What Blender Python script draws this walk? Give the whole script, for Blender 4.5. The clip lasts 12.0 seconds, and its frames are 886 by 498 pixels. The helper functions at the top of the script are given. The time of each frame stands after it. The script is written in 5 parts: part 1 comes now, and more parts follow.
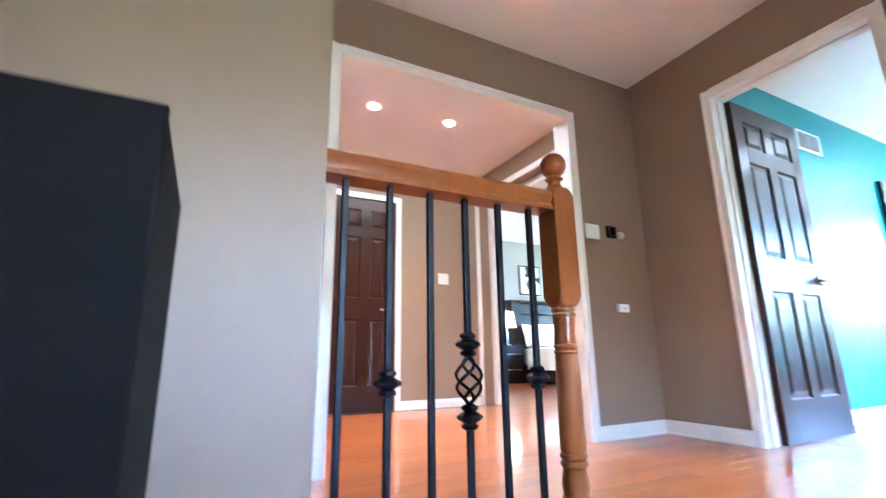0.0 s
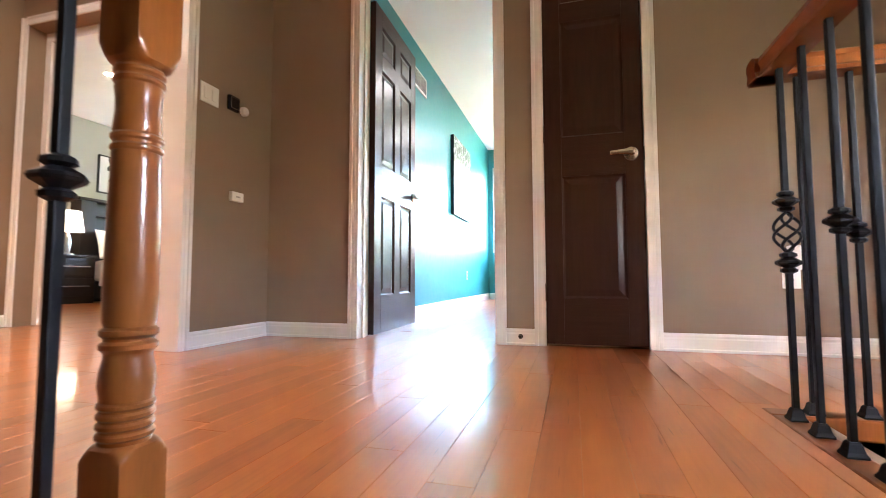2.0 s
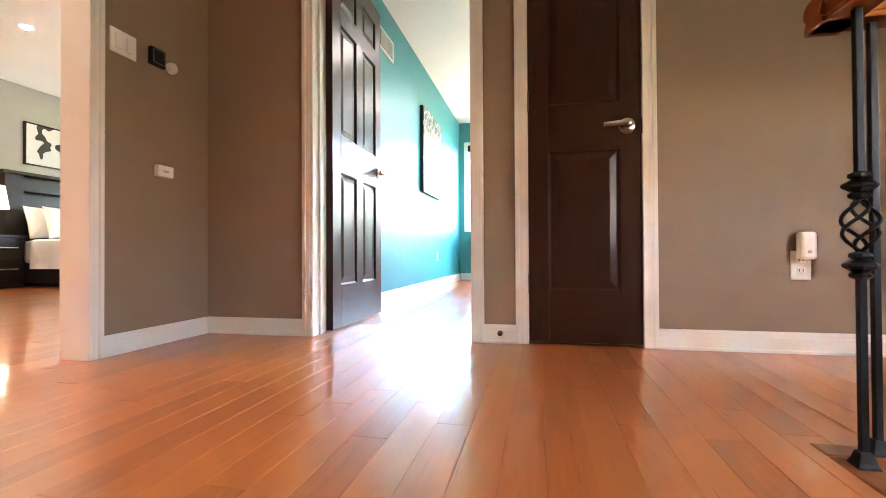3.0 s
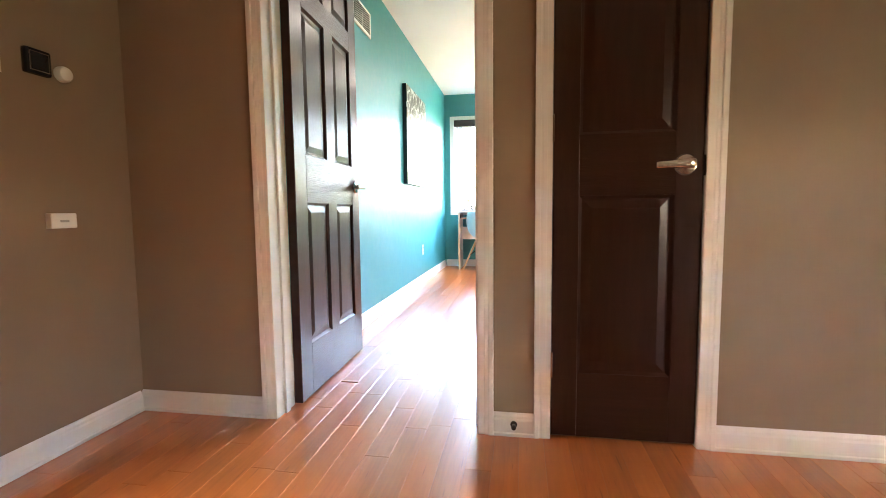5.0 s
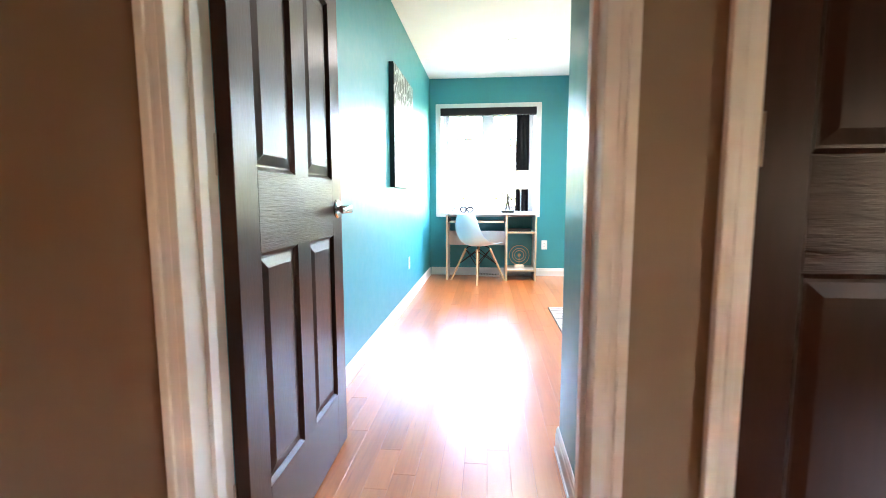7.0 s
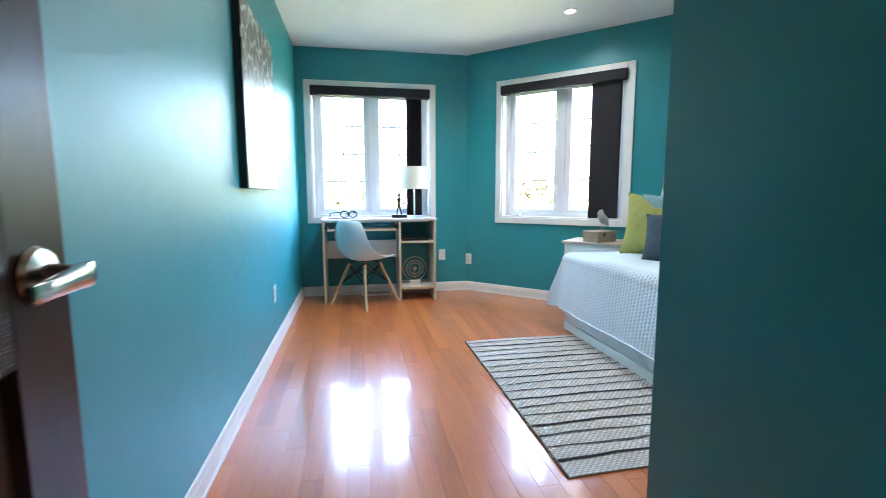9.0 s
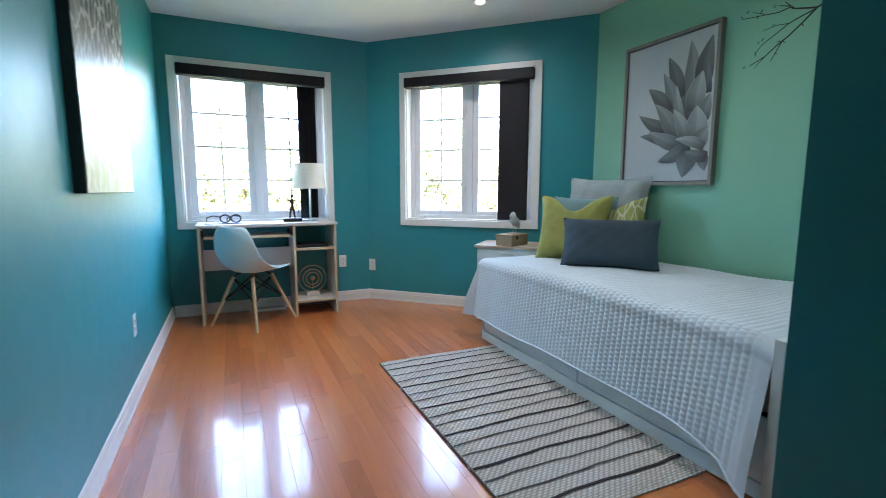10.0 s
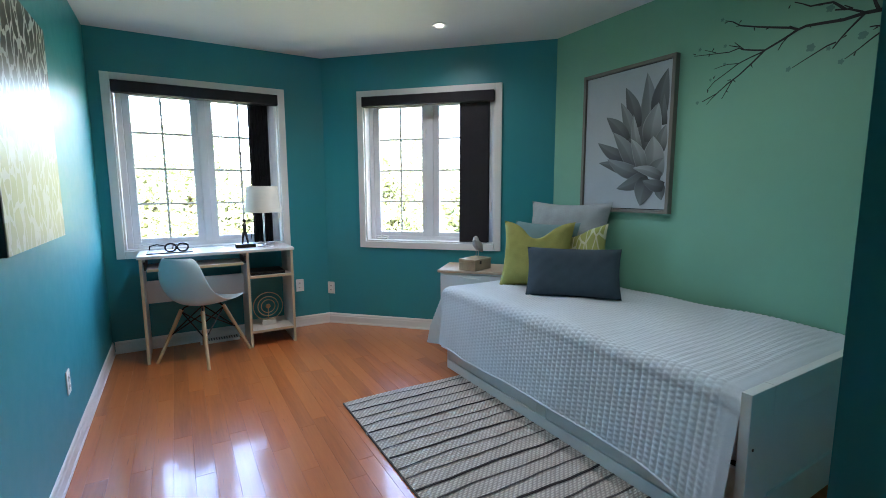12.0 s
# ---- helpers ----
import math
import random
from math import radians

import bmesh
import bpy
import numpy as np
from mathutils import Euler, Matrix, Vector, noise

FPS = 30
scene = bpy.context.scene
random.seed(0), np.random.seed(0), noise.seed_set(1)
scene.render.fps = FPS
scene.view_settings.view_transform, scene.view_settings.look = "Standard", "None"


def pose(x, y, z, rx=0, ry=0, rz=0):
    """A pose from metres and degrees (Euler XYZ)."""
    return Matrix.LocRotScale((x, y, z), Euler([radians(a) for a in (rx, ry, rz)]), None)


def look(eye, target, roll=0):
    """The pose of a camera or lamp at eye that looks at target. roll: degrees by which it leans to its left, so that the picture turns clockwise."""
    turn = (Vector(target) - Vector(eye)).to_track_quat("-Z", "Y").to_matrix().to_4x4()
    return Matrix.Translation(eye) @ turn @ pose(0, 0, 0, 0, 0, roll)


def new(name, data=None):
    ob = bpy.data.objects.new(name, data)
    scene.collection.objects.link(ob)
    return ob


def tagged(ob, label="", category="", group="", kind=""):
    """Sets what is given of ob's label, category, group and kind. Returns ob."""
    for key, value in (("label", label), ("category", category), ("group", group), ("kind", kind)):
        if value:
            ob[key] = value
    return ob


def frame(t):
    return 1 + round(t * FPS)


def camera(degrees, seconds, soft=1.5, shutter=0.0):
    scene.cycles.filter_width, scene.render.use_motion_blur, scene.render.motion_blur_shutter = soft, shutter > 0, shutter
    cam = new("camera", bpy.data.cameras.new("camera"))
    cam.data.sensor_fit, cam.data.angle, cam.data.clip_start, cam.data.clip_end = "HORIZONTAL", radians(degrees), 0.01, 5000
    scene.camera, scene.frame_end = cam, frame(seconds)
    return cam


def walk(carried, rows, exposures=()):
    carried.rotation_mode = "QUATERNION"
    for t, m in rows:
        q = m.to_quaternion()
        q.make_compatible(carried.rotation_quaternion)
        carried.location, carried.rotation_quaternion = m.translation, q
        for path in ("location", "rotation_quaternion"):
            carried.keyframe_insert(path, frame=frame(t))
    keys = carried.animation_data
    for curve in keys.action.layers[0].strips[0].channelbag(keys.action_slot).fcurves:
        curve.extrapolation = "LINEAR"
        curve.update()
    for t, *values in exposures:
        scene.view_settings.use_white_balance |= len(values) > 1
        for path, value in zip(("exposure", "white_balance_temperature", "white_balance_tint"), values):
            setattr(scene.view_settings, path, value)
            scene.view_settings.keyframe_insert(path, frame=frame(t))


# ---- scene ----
cam = camera(88.5, 12.0, soft=0.9, shutter=0.4)
PATH = [
    (0, (0.026, 0.12, 0.496), (0.922, 1.848, 0.953), -0.8),
    (0.2, (0.019, 0.188, 0.488), (1.103, 1.824, 0.875), -0.0),
    (0.5, (0.019, 0.263, 0.466), (1.479, 1.588, 0.801), -0.3),
    (0.8, (0.041, 0.265, 0.411), (1.692, 1.358, 0.694), -0.2),
    (1, (0.083, 0.301, 0.393), (1.838, 1.228, 0.641), -0.2),
    (1.5, (0.184, 0.372, 0.347), (2.059, 1.048, 0.519), -0.1),
    (2, (0.359, 0.447, 0.335), (2.278, 0.995, 0.464), -0.1),
    (2.5, (0.49, 0.529, 0.365), (2.438, 0.975, 0.436), -0.1),
    (3, (0.651, 0.529, 0.396), (2.607, 0.947, 0.419), -0.3),
    (3.2, (0.687, 0.541, 0.429), (2.645, 0.949, 0.433), -0.2),
    (3.5, (0.722, 0.552, 0.555), (2.68, 0.955, 0.495), -0.3),
    (3.9, (0.80, 0.58, 0.69), (2.765, 0.965, 0.565), -0.4),
    (4.4, (0.945, 0.63, 0.778), (2.91, 0.99, 0.618), -0.5),
    (5, (1.112, 0.685, 0.795), (3.08, 1.02, 0.63), -0.6),
    (5.5, (1.285, 0.759, 0.817), (3.252, 1.074, 0.644), -0.5),
    (6, (1.442, 0.855, 0.956), (3.412, 1.139, 0.763), -0.3),
    (6.5, (1.632, 0.933, 0.969), (3.606, 1.178, 0.761), -0.3),
    (8.3, (2.579, 1.193, 0.992), (4.563, 1.094, 0.759), 0.1),
    (8.5, (2.682, 1.192, 1.006), (4.66, 1.017, 0.773), -0.1),
    (9, (2.92, 1.219, 1.025), (4.87, 0.841, 0.788), -0.1),
    (9.5, (3.141, 1.264, 1.038), (5.021, 0.625, 0.795), 0.0),
    (10, (3.293, 1.264, 1.071), (5.093, 0.429, 0.815), 0.1),
    (10.5, (3.371, 1.267, 1.142), (5.116, 0.325, 0.881), 0.0),
    (11, (3.392, 1.268, 1.218), (5.122, 0.299, 0.959), -0.1),
    (11.5, (3.397, 1.276, 1.244), (5.113, 0.281, 0.988), -0.2),
    (12, (3.397, 1.264, 1.261), (5.108, 0.261, 1.005), -0.2),
]
EXPOSURES = [
    (0.0, 8.85, 4700, 9), (0.5, 8.7, 5150, 11), (1.0, 8.45, 5500, 14), (1.5, 8.35, 5900, 15), (2.5, 8.3, 6600, 16), (5.0, 7.95, 7150, 17), (5.5, 7.95, 7100, 17), (6.5, 7.95, 6850, 17),
    (8.5, 7.0, 5900, 11), (9.0, 6.55, 6000, 11), (9.5, 6.22, 6050, 12), (10.5, 5.78, 6150, 15), (12.0, 5.58, 6150, 15),
]
walk(cam, [(t, look(eye, target, roll)) for t, eye, target, roll in PATH], EXPOSURES)

# ---- world, sun and large lights ----
world = bpy.data.worlds.new("sky")
scene.world = world
world.use_nodes = True
sky = world.node_tree.nodes.new("ShaderNodeTexSky")
sky.sky_type, sky.sun_disc = "NISHITA", False
sky.sun_elevation, sky.sun_rotation = radians(48), radians(250)
sky.air_density, sky.dust_density = 1.0, 3.0
back = world.node_tree.nodes["Background"]
back.inputs["Strength"].default_value = 0.15
world.node_tree.links.new(sky.outputs[0], back.inputs[0])

sun = new("sun", bpy.data.lights.new("sun", "SUN"))
sun.data.energy, sun.data.angle, sun.data.color = 5.0, radians(2), (1, 0.95, 0.88)
sun.matrix_world = look((-8, 3, 11), (6, 0, 0))


def spot(name, place, watts, colour, angle=120):
    lamp = new(name, bpy.data.lights.new(name, "SPOT"))
    lamp.data.energy, lamp.data.color, lamp.data.spot_size = watts, colour, radians(angle)
    lamp.data.spot_blend, lamp.data.shadow_soft_size = 1.0, 0.09
    lamp.matrix_world = look(place, (place[0], place[1], -5))
    return lamp


WARM = (1.0, 0.68, 0.40)
# recessed lights of the halls and bedrooms; three are added, out of view
# the bedroom lamp at x 6.0 is added, unseen, to brighten that room
for x, y, w in ((1.05, 3.26, 0.5), (1.72, 3.24, 0.5), (4.25, 5.6, 0.08), (6.0, 5.6, 0.08)):
    spot("pot_light", (x, y, 2.42 if y < 4.5 else 2.68), w, WARM)
# the pair at x 4.75 is added, unseen, to brighten the near end
for x, y, w in ((6.38, -0.462, 0.55), (6.35, 0.806, 1.2), (4.75, 0.806, 0.5), (4.75, -0.462, 0.7)):
    spot("room_pot_and_fill_light", (x, y, 2.42), w, (1.0, 0.97, 0.94), 165)
# warm fill lamp added in an unseen opening of the stair wall
stair_fill = new("stair_fill_light", bpy.data.lights.new("stair_fill_light", "AREA"))
stair_fill.data.shape, stair_fill.data.size, stair_fill.data.size_y = "RECTANGLE", 0.46, 0.4
stair_fill.data.energy, stair_fill.data.color = 0.032, (1.0, 0.68, 0.42)
stair_fill.matrix_world = look((0.55, -1.80, 1.0), (0.55, 0, 1.0))

# ---- materials ----


def material(name, colour, rough=0.5, metal=0.0, vary=0.06, scale=6.0, bump=0.0, fine=250.0, coat=0.0, stretch=(1, 1, 1), random_amount=0.0, spec=0.5):
    """Base colour broken up at two scales, roughness that wanders, and fine relief."""
    m = bpy.data.materials.new(name)
    m.use_nodes = True
    n, l = m.node_tree.nodes, m.node_tree.links
    b = n["Principled BSDF"]
    b.inputs["Metallic"].default_value, b.inputs["Coat Weight"].default_value = metal, coat
    b.inputs["Coat Roughness"].default_value, b.inputs["Specular IOR Level"].default_value = 0.08, spec
    co, mp = n.new("ShaderNodeTexCoord"), n.new("ShaderNodeMapping")
    mp.inputs["Scale"].default_value = stretch
    l.new(co.outputs["Object"], mp.inputs["Vector"])
    big, small = n.new("ShaderNodeTexNoise"), n.new("ShaderNodeTexNoise")
    big.inputs["Scale"].default_value, small.inputs["Scale"].default_value = scale, scale * 14
    big.inputs["Detail"].default_value = 4
    for t in (big, small):
        l.new(mp.outputs[0], t.inputs["Vector"])
    add = n.new("ShaderNodeMath")
    add.operation = "MULTIPLY_ADD"
    add.inputs[1].default_value = 0.4
    l.new(small.outputs["Fac"], add.inputs[0])
    l.new(big.outputs["Fac"], add.inputs[2])
    if random_amount:
        info, more = n.new("ShaderNodeObjectInfo"), n.new("ShaderNodeMath")
        more.operation, more.inputs[1].default_value = "MULTIPLY_ADD", random_amount
        l.new(info.outputs["Random"], more.inputs[0])
        l.new(add.outputs[0], more.inputs[2])
        add = more
    ramp = n.new("ShaderNodeValToRGB")
    mid = 0.7 + random_amount / 2
    e = ramp.color_ramp.elements
    e[0].position, e[1].position = max(0, mid - 0.35 - random_amount / 2), min(1, mid + 0.3)
    e[0].color = (*[c * (1 - vary) for c in colour], 1)
    e[1].color = (*[min(1, c * (1 + vary)) for c in colour], 1)
    l.new(add.outputs[0], ramp.inputs[0])
    l.new(ramp.outputs[0], b.inputs["Base Color"])
    r = n.new("ShaderNodeMapRange")
    r.inputs["To Min"].default_value, r.inputs["To Max"].default_value = max(0.02, rough * 0.85), min(1, rough * 1.15)
    l.new(small.outputs["Fac"], r.inputs["Value"])
    l.new(r.outputs[0], b.inputs["Roughness"])
    if bump:
        rel, bp = n.new("ShaderNodeTexNoise"), n.new("ShaderNodeBump")
        rel.inputs["Scale"].default_value, rel.inputs["Detail"].default_value = fine, 3
        l.new(mp.outputs[0], rel.inputs["Vector"])
        bp.inputs["Strength"].default_value, bp.inputs["Distance"].default_value = bump, 0.002
        l.new(rel.outputs["Fac"], bp.inputs["Height"])
        l.new(bp.outputs[0], b.inputs["Normal"])
    return m


def floor_wood(name, island=False):
    """Varnished maple: grain along the board, tone that changes from board to board."""
    m = bpy.data.materials.new(name)
    m.use_nodes = True
    n, l = m.node_tree.nodes, m.node_tree.links
    b = n["Principled BSDF"]
    co, mp, off = n.new("ShaderNodeTexCoord"), n.new("ShaderNodeMapping"), n.new("ShaderNodeCombineXYZ")
    if island:
        rnd = n.new("ShaderNodeNewGeometry").outputs["Random Per Island"]
    else:
        rnd = n.new("ShaderNodeObjectInfo").outputs["Random"]
    mul = n.new("ShaderNodeMath")
    mul.operation, mul.inputs[1].default_value = "MULTIPLY", 37.0
    l.new(rnd, mul.inputs[0])
    l.new(mul.outputs[0], off.inputs[0])
    l.new(mul.outputs[0], off.inputs[1])
    l.new(co.outputs["Object"], mp.inputs["Vector"])
    l.new(off.outputs[0], mp.inputs["Location"])
    mp.inputs["Scale"].default_value = (1.0, 14.0, 4.0)
    grain, cloud = n.new("ShaderNodeTexNoise"), n.new("ShaderNodeTexNoise")
    grain.inputs["Scale"].default_value, grain.inputs["Detail"].default_value, grain.inputs["Distortion"].default_value = 6.0, 2.5, 0.3
    cloud.inputs["Scale"].default_value, cloud.inputs["Detail"].default_value = 1.6, 2
    l.new(mp.outputs[0], grain.inputs["Vector"])
    l.new(mp.outputs[0], cloud.inputs["Vector"])
    mixv = n.new("ShaderNodeMath")
    mixv.operation, mixv.inputs[1].default_value = "MULTIPLY_ADD", 0.26
    l.new(grain.outputs["Fac"], mixv.inputs[0])
    part2 = n.new("ShaderNodeMath")
    part2.operation, part2.inputs[1].default_value = "MULTIPLY_ADD", 0.30
    l.new(rnd, part2.inputs[0])
    half = n.new("ShaderNodeMath")
    half.operation, half.inputs[1].default_value = "MULTIPLY", 0.35
    l.new(cloud.outputs["Fac"], half.inputs[0])
    l.new(half.outputs[0], part2.inputs[2])
    l.new(part2.outputs[0], mixv.inputs[2])
    ramp = n.new("ShaderNodeValToRGB")
    e = ramp.color_ramp.elements
    e[0].position, e[0].color = 0.18, (0.36, 0.108, 0.030, 1)
    e[1].position, e[1].color = 0.76, (0.64, 0.214, 0.056, 1)
    k = e.new(0.46)
    k.color = (0.54, 0.165, 0.044, 1)
    l.new(mixv.outputs[0], ramp.inputs[0])
    # short dark mineral streaks along the grain
    fleck, cut, tone = n.new("ShaderNodeTexNoise"), n.new("ShaderNodeMapRange"), n.new("ShaderNodeMix")
    fleck.inputs["Scale"].default_value, fleck.inputs["Detail"].default_value = 7.0, 1
    l.new(mp.outputs[0], fleck.inputs["Vector"])
    cut.inputs["From Min"].default_value, cut.inputs["From Max"].default_value = 0.69, 0.78
    cut.inputs["To Max"].default_value = 0.4
    l.new(fleck.outputs["Fac"], cut.inputs["Value"])
    tone.data_type, tone.blend_type = "RGBA", "MIX"
    l.new(cut.outputs[0], tone.inputs[0])
    l.new(ramp.outputs[0], tone.inputs[6])
    tone.inputs[7].default_value = (0.12, 0.036, 0.014, 1)
    l.new(tone.outputs[2], b.inputs["Base Color"])
    b.inputs["Roughness"].default_value = 0.285
    b.inputs["Coat Weight"].default_value, b.inputs["Coat Roughness"].default_value = 0.75, 0.085
    bp, wave = n.new("ShaderNodeBump"), n.new("ShaderNodeTexNoise")
    wave.inputs["Scale"].default_value, wave.inputs["Detail"].default_value = 3.0, 1
    l.new(co.outputs["Object"], wave.inputs["Vector"])
    bp.inputs["Strength"].default_value, bp.inputs["Distance"].default_value = 0.02, 0.002
    l.new(wave.outputs["Fac"], bp.inputs["Height"])
    l.new(bp.outputs[0], b.inputs["Normal"])
    l.new(bp.outputs[0], b.inputs["Coat Normal"])
    return m


def glowing(name, colour, strength):
    m = bpy.data.materials.new(name)
    m.use_nodes = True
    b = m.node_tree.nodes["Principled BSDF"]
    b.inputs["Base Color"].default_value = (*colour, 1)
    b.inputs["Emission Color"].default_value = (*colour, 1)
    b.inputs["Emission Strength"].default_value = strength
    return m


def glass_pane(name):
    m = bpy.data.materials.new(name)
    m.use_nodes = True
    b = m.node_tree.nodes["Principled BSDF"]
    b.inputs["Transmission Weight"].default_value, b.inputs["Roughness"].default_value, b.inputs["IOR"].default_value = 1.0, 0.0, 1.1
    return m


TAUPE = material("taupe_wall_paint", (0.250, 0.174, 0.110), 0.55, vary=0.05, scale=1.5, bump=0.12, fine=320)
TEAL = material("teal_wall_paint", (0.014, 0.254, 0.288), 0.44, vary=0.05, scale=1.2, bump=0.06, fine=260, spec=0.85)
GREEN = material("mint_green_wall_paint", (0.185, 0.435, 0.31), 0.5, vary=0.04, scale=1.2, bump=0.08, fine=260)
GREY_WALL = material("pale_grey_wall_paint", (0.36, 0.36, 0.33), 0.6, vary=0.04, scale=1.5, bump=0.1)
CEILING = material("white_ceiling_paint", (0.78, 0.77, 0.75), 0.8, vary=0.03, scale=2, bump=0.2, fine=180)
TRIM = material("white_trim_paint", (0.78, 0.76, 0.73), 0.42, vary=0.015, scale=2)
DOOR = material("espresso_door_paint", (0.033, 0.0112, 0.006), 0.30, spec=0.25, vary=0.25, scale=5, bump=0.12, fine=26, stretch=(9, 9, 1.2))
DOOR_RAIL = material("espresso_door_rail_paint", (0.033, 0.0112, 0.006), 0.30, spec=0.25, vary=0.25, scale=5, bump=0.6, fine=26, stretch=(0.7, 0.7, 14))
MAPLE = floor_wood("maple_floor_board")
MAPLE_FAR = floor_wood("maple_floor_boards_beyond", True)
SUBFLOOR = material("subfloor", (0.05, 0.03, 0.02), 0.9)
RAIL_WOOD = material("varnished_oak", (0.235, 0.069, 0.014), 0.32, spec=0.25, vary=0.25, scale=7, coat=0.2, stretch=(3, 3, 0.35), bump=0.02, fine=60)
IRON = material("black_wrought_iron", (0.005, 0.005, 0.006), 0.45, spec=0.2, vary=0.2, scale=20, bump=0.15, fine=400)
BLACK_WOOD = material("black_stained_wood", (0.007, 0.0055, 0.0045), 0.65, vary=0.3, scale=4, spec=0.05, bump=0.3, fine=22, stretch=(1, 1, 6))
CHROME = material("satin_nickel", (0.62, 0.58, 0.53), 0.22, 1.0, vary=0.05, scale=20)
STEEL = material("brushed_steel", (0.6, 0.6, 0.6), 0.28, 1.0, vary=0.05, scale=20)
WHITE_PLASTIC = material("white_plastic", (0.78, 0.77, 0.74), 0.35, vary=0.02, scale=10)
BLACK_PLASTIC = material("black_plastic", (0.015, 0.016, 0.018), 0.25, vary=0.1, scale=10)
VINYL = material("white_window_vinyl", (0.76, 0.76, 0.78), 0.35, vary=0.02, scale=5)
BLIND = material("black_blind_fabric", (0.012, 0.011, 0.015), 0.8, vary=0.2, scale=8, bump=0.4, fine=600)
# muntins are greyed in colour for their backlit look against the sky
GRILLE = material("backlit_grey_grille", (0.58, 0.58, 0.60), 0.4, vary=0.05)
GLASS = glass_pane("window_glass")
DESK_WHITE = material("white_desk_laminate", (0.66, 0.61, 0.55), 0.35, vary=0.04, scale=4)
DESK_EDGE = material("birch_desk_edging", (0.55, 0.43, 0.28), 0.45, vary=0.12, scale=5)
SHELL = material("pale_blue_moulded_plastic", (0.60, 0.74, 0.77), 0.32, vary=0.02, scale=5)
BEECH = material("pale_beech", (0.50, 0.34, 0.18), 0.45, vary=0.16, scale=5, stretch=(3, 3, 0.6))
LAMP_SHADE = material("cream_linen_shade", (0.72, 0.68, 0.58), 0.9, vary=0.06, scale=12, bump=0.4, fine=500)
BRASS = material("aged_brass", (0.62, 0.52, 0.32), 0.35, 1.0, vary=0.12, scale=15)
BRONZE = material("dark_bronze", (0.03, 0.026, 0.022), 0.4, 0.6, vary=0.2, scale=15)
QUILT = material("pale_blue_quilted_cotton", (0.58, 0.66, 0.71), 0.9, vary=0.04, scale=10, bump=0.35, fine=500)
BED_WHITE = material("white_painted_bed_frame", (0.62, 0.68, 0.67), 0.4, vary=0.04, scale=5, bump=0.04)
NAVY = material("slate_blue_cushion_cloth", (0.040, 0.068, 0.092), 0.9, vary=0.15, scale=14, bump=0.6, fine=420)
LIME = material("chartreuse_cushion_cloth", (0.30, 0.31, 0.085), 0.9, vary=0.15, scale=14, bump=1.0, fine=110)
PALE_GREY = material("pale_blue_grey_cushion_cloth", (0.30, 0.35, 0.36), 0.7, vary=0.22, scale=9, bump=0.8, fine=160)
TEAL_CLOTH = material("dusty_teal_cushion_cloth", (0.16, 0.28, 0.30), 0.9, vary=0.1, scale=10, bump=0.5, fine=380)
LEAF_CLOTH = material("sage_patterned_cushion_cloth", (0.30, 0.33, 0.10), 0.9, vary=0.12, scale=7, bump=0.5, fine=300)
_n, _l = LEAF_CLOTH.node_tree.nodes, LEAF_CLOTH.node_tree.links
_c, _v, _k, _x, _p = _n.new("ShaderNodeTexCoord"), _n.new("ShaderNodeTexVoronoi"), _n.new("ShaderNodeMath"), _n.new("ShaderNodeMix"), _n.new("ShaderNodeMapping")
_p.inputs["Scale"].default_value, _p.inputs["Rotation"].default_value = (24, 1, 8), (0, radians(35), 0)
_v.feature, _v.inputs["Scale"].default_value = "DISTANCE_TO_EDGE", 1.0
_k.operation, _k.inputs[1].default_value = "LESS_THAN", 0.07
_x.data_type, _x.inputs[7].default_value = "RGBA", (0.52, 0.53, 0.36, 1)
_l.new(_c.outputs["Object"], _p.inputs[0])
_l.new(_p.outputs[0], _v.inputs["Vector"])
_l.new(_v.outputs["Distance"], _k.inputs[0])
_l.new(_k.outputs[0], _x.inputs[0])
_l.new(_n["Principled BSDF"].inputs["Base Color"].links[0].from_socket, _x.inputs[6])
_l.new(_x.outputs[2], _n["Principled BSDF"].inputs["Base Color"])
RUG = material("cream_woven_cotton", (0.58, 0.55, 0.50), 0.95, vary=0.12, scale=40, bump=0.9, fine=700)
_n, _l = RUG.node_tree.nodes, RUG.node_tree.links
_c, _a, _b, _k, _x, _bp = _n.new("ShaderNodeTexCoord"), _n.new("ShaderNodeTexWave"), _n.new("ShaderNodeTexWave"), _n.new("ShaderNodeMath"), _n.new("ShaderNodeMix"), _n["Bump"]
_a.bands_direction, _b.bands_direction = "X", "DIAGONAL"
_a.inputs["Scale"].default_value, _b.inputs["Scale"].default_value = 26.0, 24.0
_a.inputs["Distortion"].default_value = _b.inputs["Distortion"].default_value = 0.6
_k.operation = "MULTIPLY"
_x.data_type, _x.blend_type, _x.inputs[0].default_value = "RGBA", "MULTIPLY", 0.55
for _w, _i in ((_a, 0), (_b, 1)):
    _l.new(_c.outputs["Object"], _w.inputs["Vector"])
    _l.new(_w.outputs["Fac"], _k.inputs[_i])
_bp.inputs["Distance"].default_value = 0.004
_l.new(_k.outputs[0], _bp.inputs["Height"])
# weave troughs are darkened in the colour, as shade between the threads
_f = _n.new("ShaderNodeMapRange")
_f.inputs["From Max"].default_value, _f.inputs["To Min"].default_value, _f.inputs["To Max"].default_value = 0.5, 0.35, 1.2
_l.new(_k.outputs[0], _f.inputs["Value"])
_l.new(_n["Principled BSDF"].inputs["Base Color"].links[0].from_socket, _x.inputs[6])
_l.new(_f.outputs[0], _x.inputs[7])
_l.new(_x.outputs[2], _n["Principled BSDF"].inputs["Base Color"])
RUG_DARK = material("charcoal_woven_stripe", (0.03, 0.027, 0.03), 0.95, vary=0.2, scale=40, bump=0.9, fine=700)
